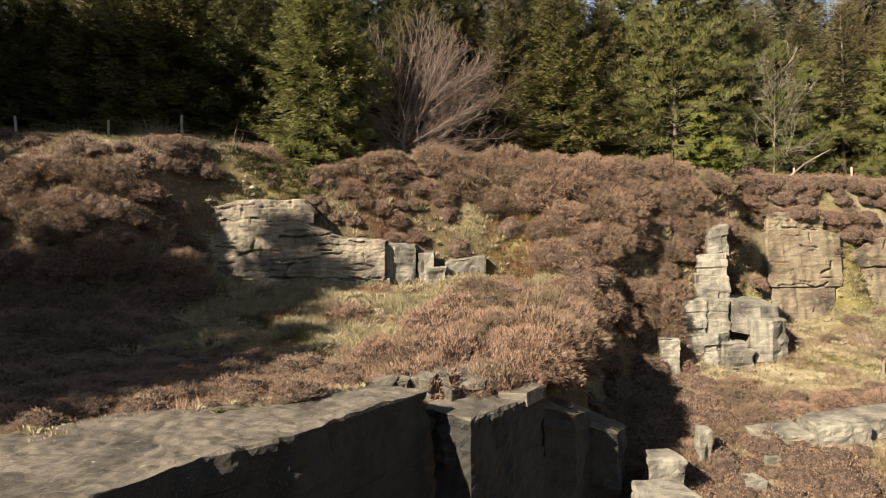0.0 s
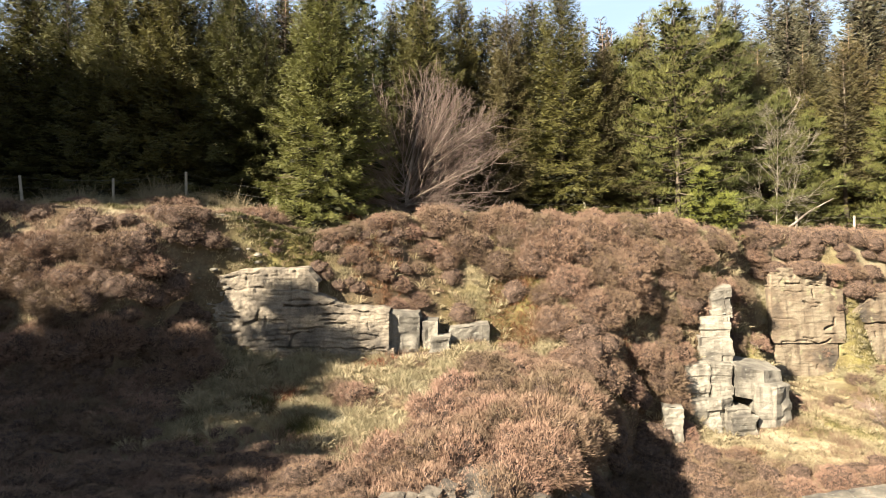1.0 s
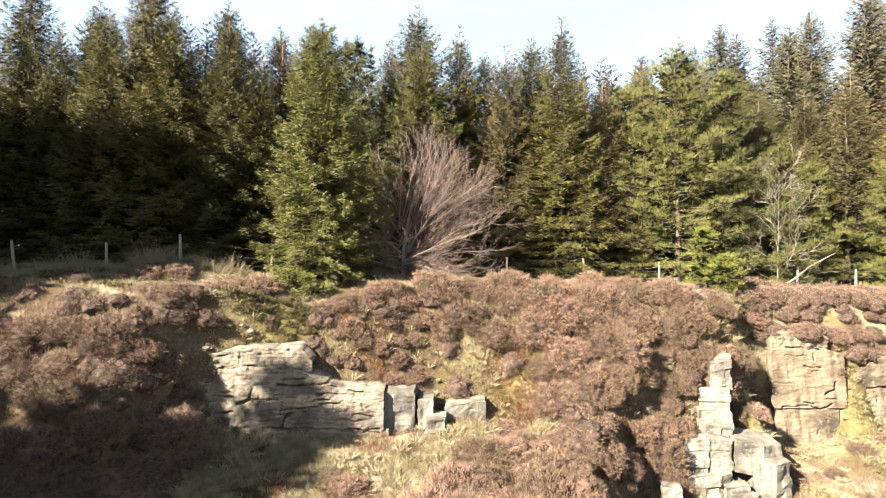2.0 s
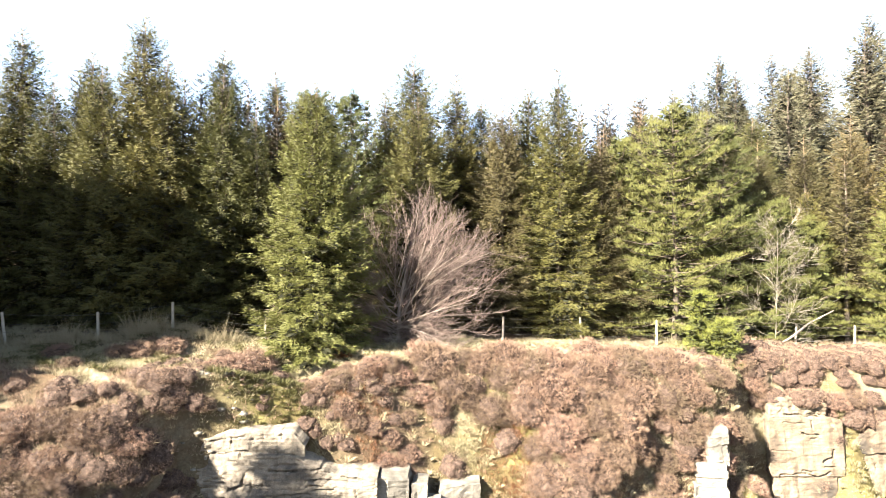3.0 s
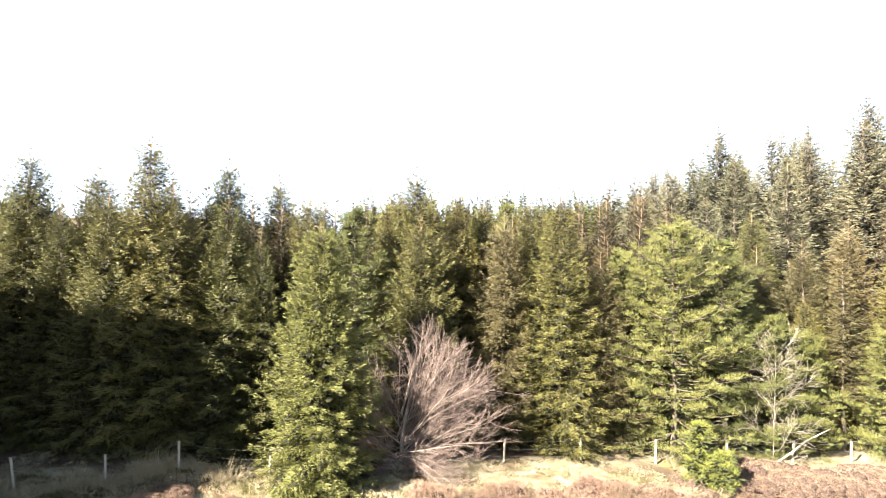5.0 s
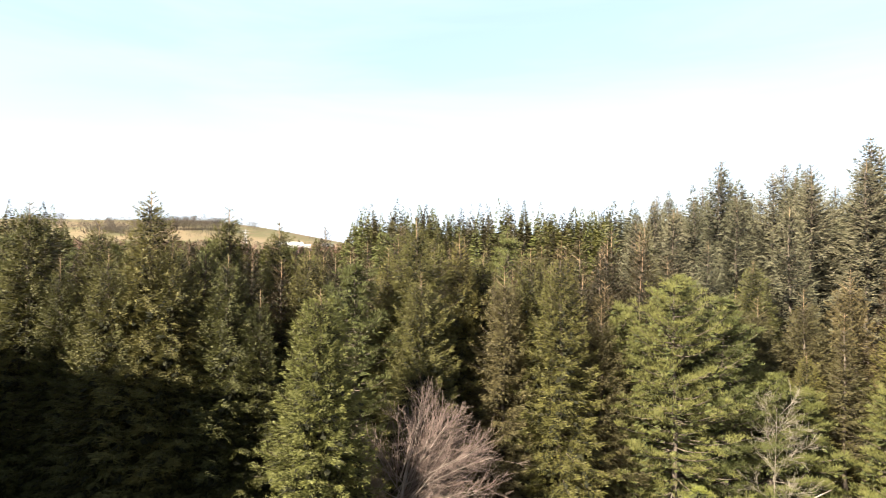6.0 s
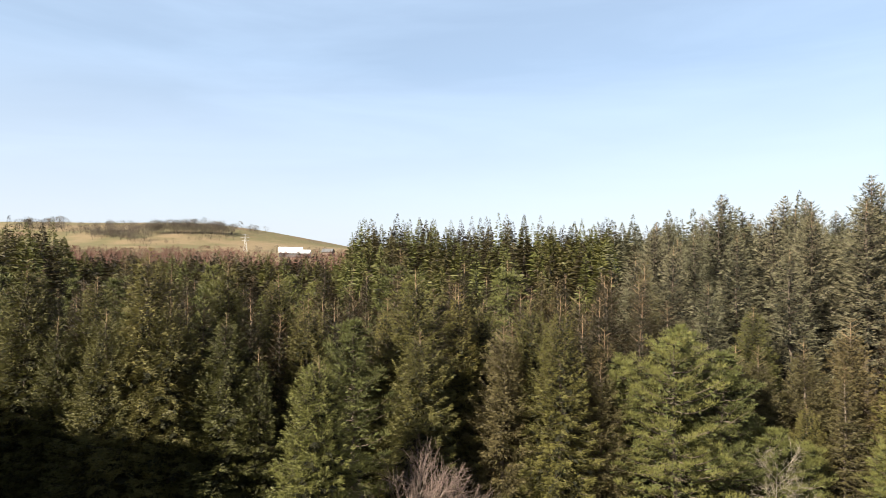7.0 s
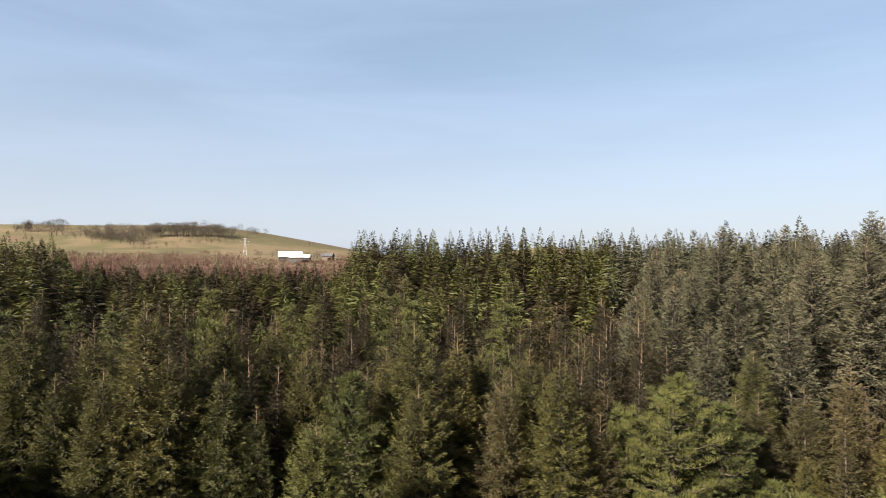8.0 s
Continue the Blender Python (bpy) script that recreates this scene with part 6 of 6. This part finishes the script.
grass("bank_grass", "dull grass tufts between the heather on the bank", M_GRASS, 1800, -14, -7.2, 13.0, 18.4, lambda x, y: wobble(x, y, 2.2, 17) > 0.2, 48, 0.2, 10)
grass("slope_grass", "straw-coloured grass on the quarry slope", M_GRASS, 9000, -8, 17, 18.6, 24.6, lambda x, y: on_slope(x, y) & (wobble(x, y, 1.7, 4) > np.where(x < 0, 0.35, -0.15)), 36, 0.16)
grass("slope_litter", "dark heather litter on the quarry slope", M_HEATHER, 9000, -14, 12, 13.5, 23.6, lambda x, y: on_slope(x, y) & (wobble(x, y, 1.7, 4) < 0.3), 37, 0.16)
grass("dead_bracken", "rust-red dead bracken between heather and rocks", M_BRACKEN, 3500, -4, 10, 18.8, 22.5, lambda x, y: ((x - 2.3) ** 2 + (y - 20.2) ** 2 < 0.9) | ((x + 2.4) ** 2 / 2 + (y - 20.3) ** 2 < 0.5) | (wobble(x, y, 1.4, 9) > 0.72), 38, 0.22)
grass("pit_litter", "dark heather litter on the quarry floor", M_HEATHER, 5000, 4, 17, 12.5, 22, lambda x, y: (x > np.interp(y, *EDGE) + 0.3) & (wobble(x, y, 1.1, 3) < 0.1), 39, 0.18)
grass("ledge_grass", "dry grass along the back of the ledge slab", M_GRASS, 1500, -7, -0.6, 6.4, 10.9, lambda x, y: np.abs(y - 10.35 - 0.72 * (x + 1.2)) < 0.22 + 0.2 * wobble(x, y, 2.0, 3), 40, 0.06, 12)

# ---- farm and hill ----
M_SHEET = rough_material("pale_roof_sheet", [(0.3, (0.48, 0.49, 0.50)), (0.7, (0.62, 0.63, 0.64))], 0.5, 6.0, 0.1, 0.6)
M_CLAD = rough_material("dark_cladding", [(0.3, (0.05, 0.05, 0.055)), (0.7, (0.10, 0.10, 0.10))], 0.6, 8.0, 0.1, 0.7)
M_HOUSE = rough_material("house_stone", [(0.3, (0.10, 0.075, 0.060)), (0.7, (0.16, 0.125, 0.10))], 0.6, 8.0, 0.2, 0.9)
M_STEEL = rough_material("grey_steel", [(0.3, (0.26, 0.2665, 0.273)), (0.7, (0.3575, 0.364, 0.3705))], 1.0, 10.0, 0.1, 0.5)


def shed(name, label, x, y, z, w, d, eaves, ridge, turn, roof_mat, wall_mat):
    """A farm building with walls, two roof pitches and a wide doorway."""
    e = thing(name, label, "farm building", pose(x, y, z, 0, 0, turn))

    def prism(pname, pts, faces, mat, lab=""):
        me = bpy.data.meshes.new(pname)
        me.from_pydata(pts, [], faces)
        me.materials.append(mat)
        part(pname, me, e, lab)
    a, b = w / 2, d / 2
    box_f = [(0, 1, 2, 3), (4, 7, 6, 5), (0, 4, 5, 1), (1, 5, 6, 2), (2, 6, 7, 3), (3, 7, 4, 0)]

    def slab(pname, x0, x1, y0, y1, z0, z1, mat, lab=""):
        prism(pname, [(x0, y0, z0), (x1, y0, z0), (x1, y1, z0), (x0, y1, z0), (x0, y0, z1), (x1, y0, z1), (x1, y1, z1), (x0, y1, z1)], box_f, mat, lab)
    slab("back_wall", -a, a, b - 0.2, b, -1, eaves, wall_mat)
    slab("front_wall", -a, a * 0.2, -b, -b + 0.2, -1, eaves, wall_mat)
    slab("lintel", a * 0.2, a, -b, -b + 0.2, eaves - 0.9, eaves, wall_mat)
    for sx in (-1, 1):
        x0 = sx * a
        prism("gable_wall", [(x0, -b + 0.2, -1), (x0, b - 0.2, -1), (x0, b - 0.2, eaves), (x0, 0, ridge), (x0, -b + 0.2, eaves),
                             (x0 - sx * 0.2, -b + 0.2, -1), (x0 - sx * 0.2, b - 0.2, -1), (x0 - sx * 0.2, b - 0.2, eaves), (x0 - sx * 0.2, 0, ridge), (x0 - sx * 0.2, -b + 0.2, eaves)],
              [(0, 1, 2, 3, 4), (9, 8, 7, 6, 5), (0, 5, 6, 1), (1, 6, 7, 2), (2, 7, 8, 3), (3, 8, 9, 4), (4, 9, 5, 0)], wall_mat)
    for sy in (-1, 1):
        prism("roof_pitch", [(-a - 0.3, sy * (b + 0.4), eaves - 0.1), (a + 0.3, sy * (b + 0.4), eaves - 0.1), (a + 0.3, 0, ridge + 0.12), (-a - 0.3, 0, ridge + 0.12),
                             (-a - 0.3, sy * (b + 0.4), eaves + 0.05), (a + 0.3, sy * (b + 0.4), eaves + 0.05), (a + 0.3, 0, ridge + 0.27), (-a - 0.3, 0, ridge + 0.27)], box_f, roof_mat, "pale sheet roof")
    return e


shed("barn", "long white-roofed barn on the farm below the hill", -75.0, 300, z_at(-75.0, 300), 11.0, 9, 2.0, 4.4, 14, M_SHEET, M_CLAD)
shed("barn", "dark open-fronted farm shed beside the barn", -68.0, 291, z_at(-68, 291) - 0.3, 9.0, 8, 2.4, 3.9, 8, M_STEEL, M_CLAD)
shed("farmhouse", "small stone farmhouse among bare trees", -57.5, 305, z_at(-57.5, 305), 5.0, 5, 2.0, 3.4, -5, M_CLAD, M_HOUSE)


def lattice_tower(x, y, z, H):
    e = thing("pylon", "grey lattice electricity pylon in a field", "pylon", pose(x, y, z, 0, 0, 20))
    for k in range(4):
        a = math.pi / 4 + k * math.pi / 2
        c = np.array([math.cos(a), math.sin(a)])
        part("leg", mesh_np("leg", *tube([(*(c * 1.5), -0.5), (*(c * 0.55), H * 0.6), (*(c * 0.18), H)], (0.10, 0.08, 0.06), 4), [M_STEEL]), e)
        c2 = np.array([math.cos(a + math.pi / 2), math.sin(a + math.pi / 2)])
        for n in range(5):
            za, zb = H * n / 6, H * (n + 1) / 6
            wa, wb = np.interp((za, zb), (0, H * 0.6, H), (1.5, 0.55, 0.18))
            part("brace", mesh_np("brace", *tube([(*(c * wa), za), (*(c2 * wb), zb)], (0.06, 0.06), 3), [M_STEEL]), e)
    for zz, half in ((0.62, 2.1), (0.78, 2.6), (0.92, 1.6)):
        part("cross_arm", mesh_np("cross_arm", *tube([(-half, 0, H * zz), (0, 0, H * zz + 0.35), (half, 0, H * zz)], (0.06, 0.13, 0.06), 4), [M_STEEL]), e)


lattice_tower(-112, 345, z_at(-112, 345) - 0.2, 31.8 - z_at(-112, 345))

# hedges and clumps of bare trees on the hill
hs = []
r3 = np.random.default_rng(21)
for x0, y0, x1, y1, n, H in ((-322, 462, -296, 466, 45, 8), (-212, 440, -162, 462, 130, 9.5), (-165, 492, -150, 500, 14, 6), (-290, 458, -226, 420, 70, 6), (-240, 428, -196, 402, 60, 6.5), (-262, 452, -212, 444, 60, 7.5), (-188, 381, -176, 419, 12, 3.5), (-176, 419, -150, 440, 16, 4), (-108, 480, -106, 482, 2, 4), (-86, 500, -78, 500, 4, 4), (-100, 322, -50, 318, 22, 4)):
    for _ in range(n):
        q = r3.uniform()
        x, y = x0 + (x1 - x0) * q + r3.normal(0, 3), y0 + (y1 - y0) * q + r3.normal(0, 6)
        hs.append((x, y, z_at(x, y) - 0.3, H * r3.uniform(0.6, 1.1), H * r3.uniform(0.3, 0.5), 0))
far_wood("hill_hedges", "lines and clumps of bare trees across the hill pastures", [M_FARBARE], hs, 15, True)
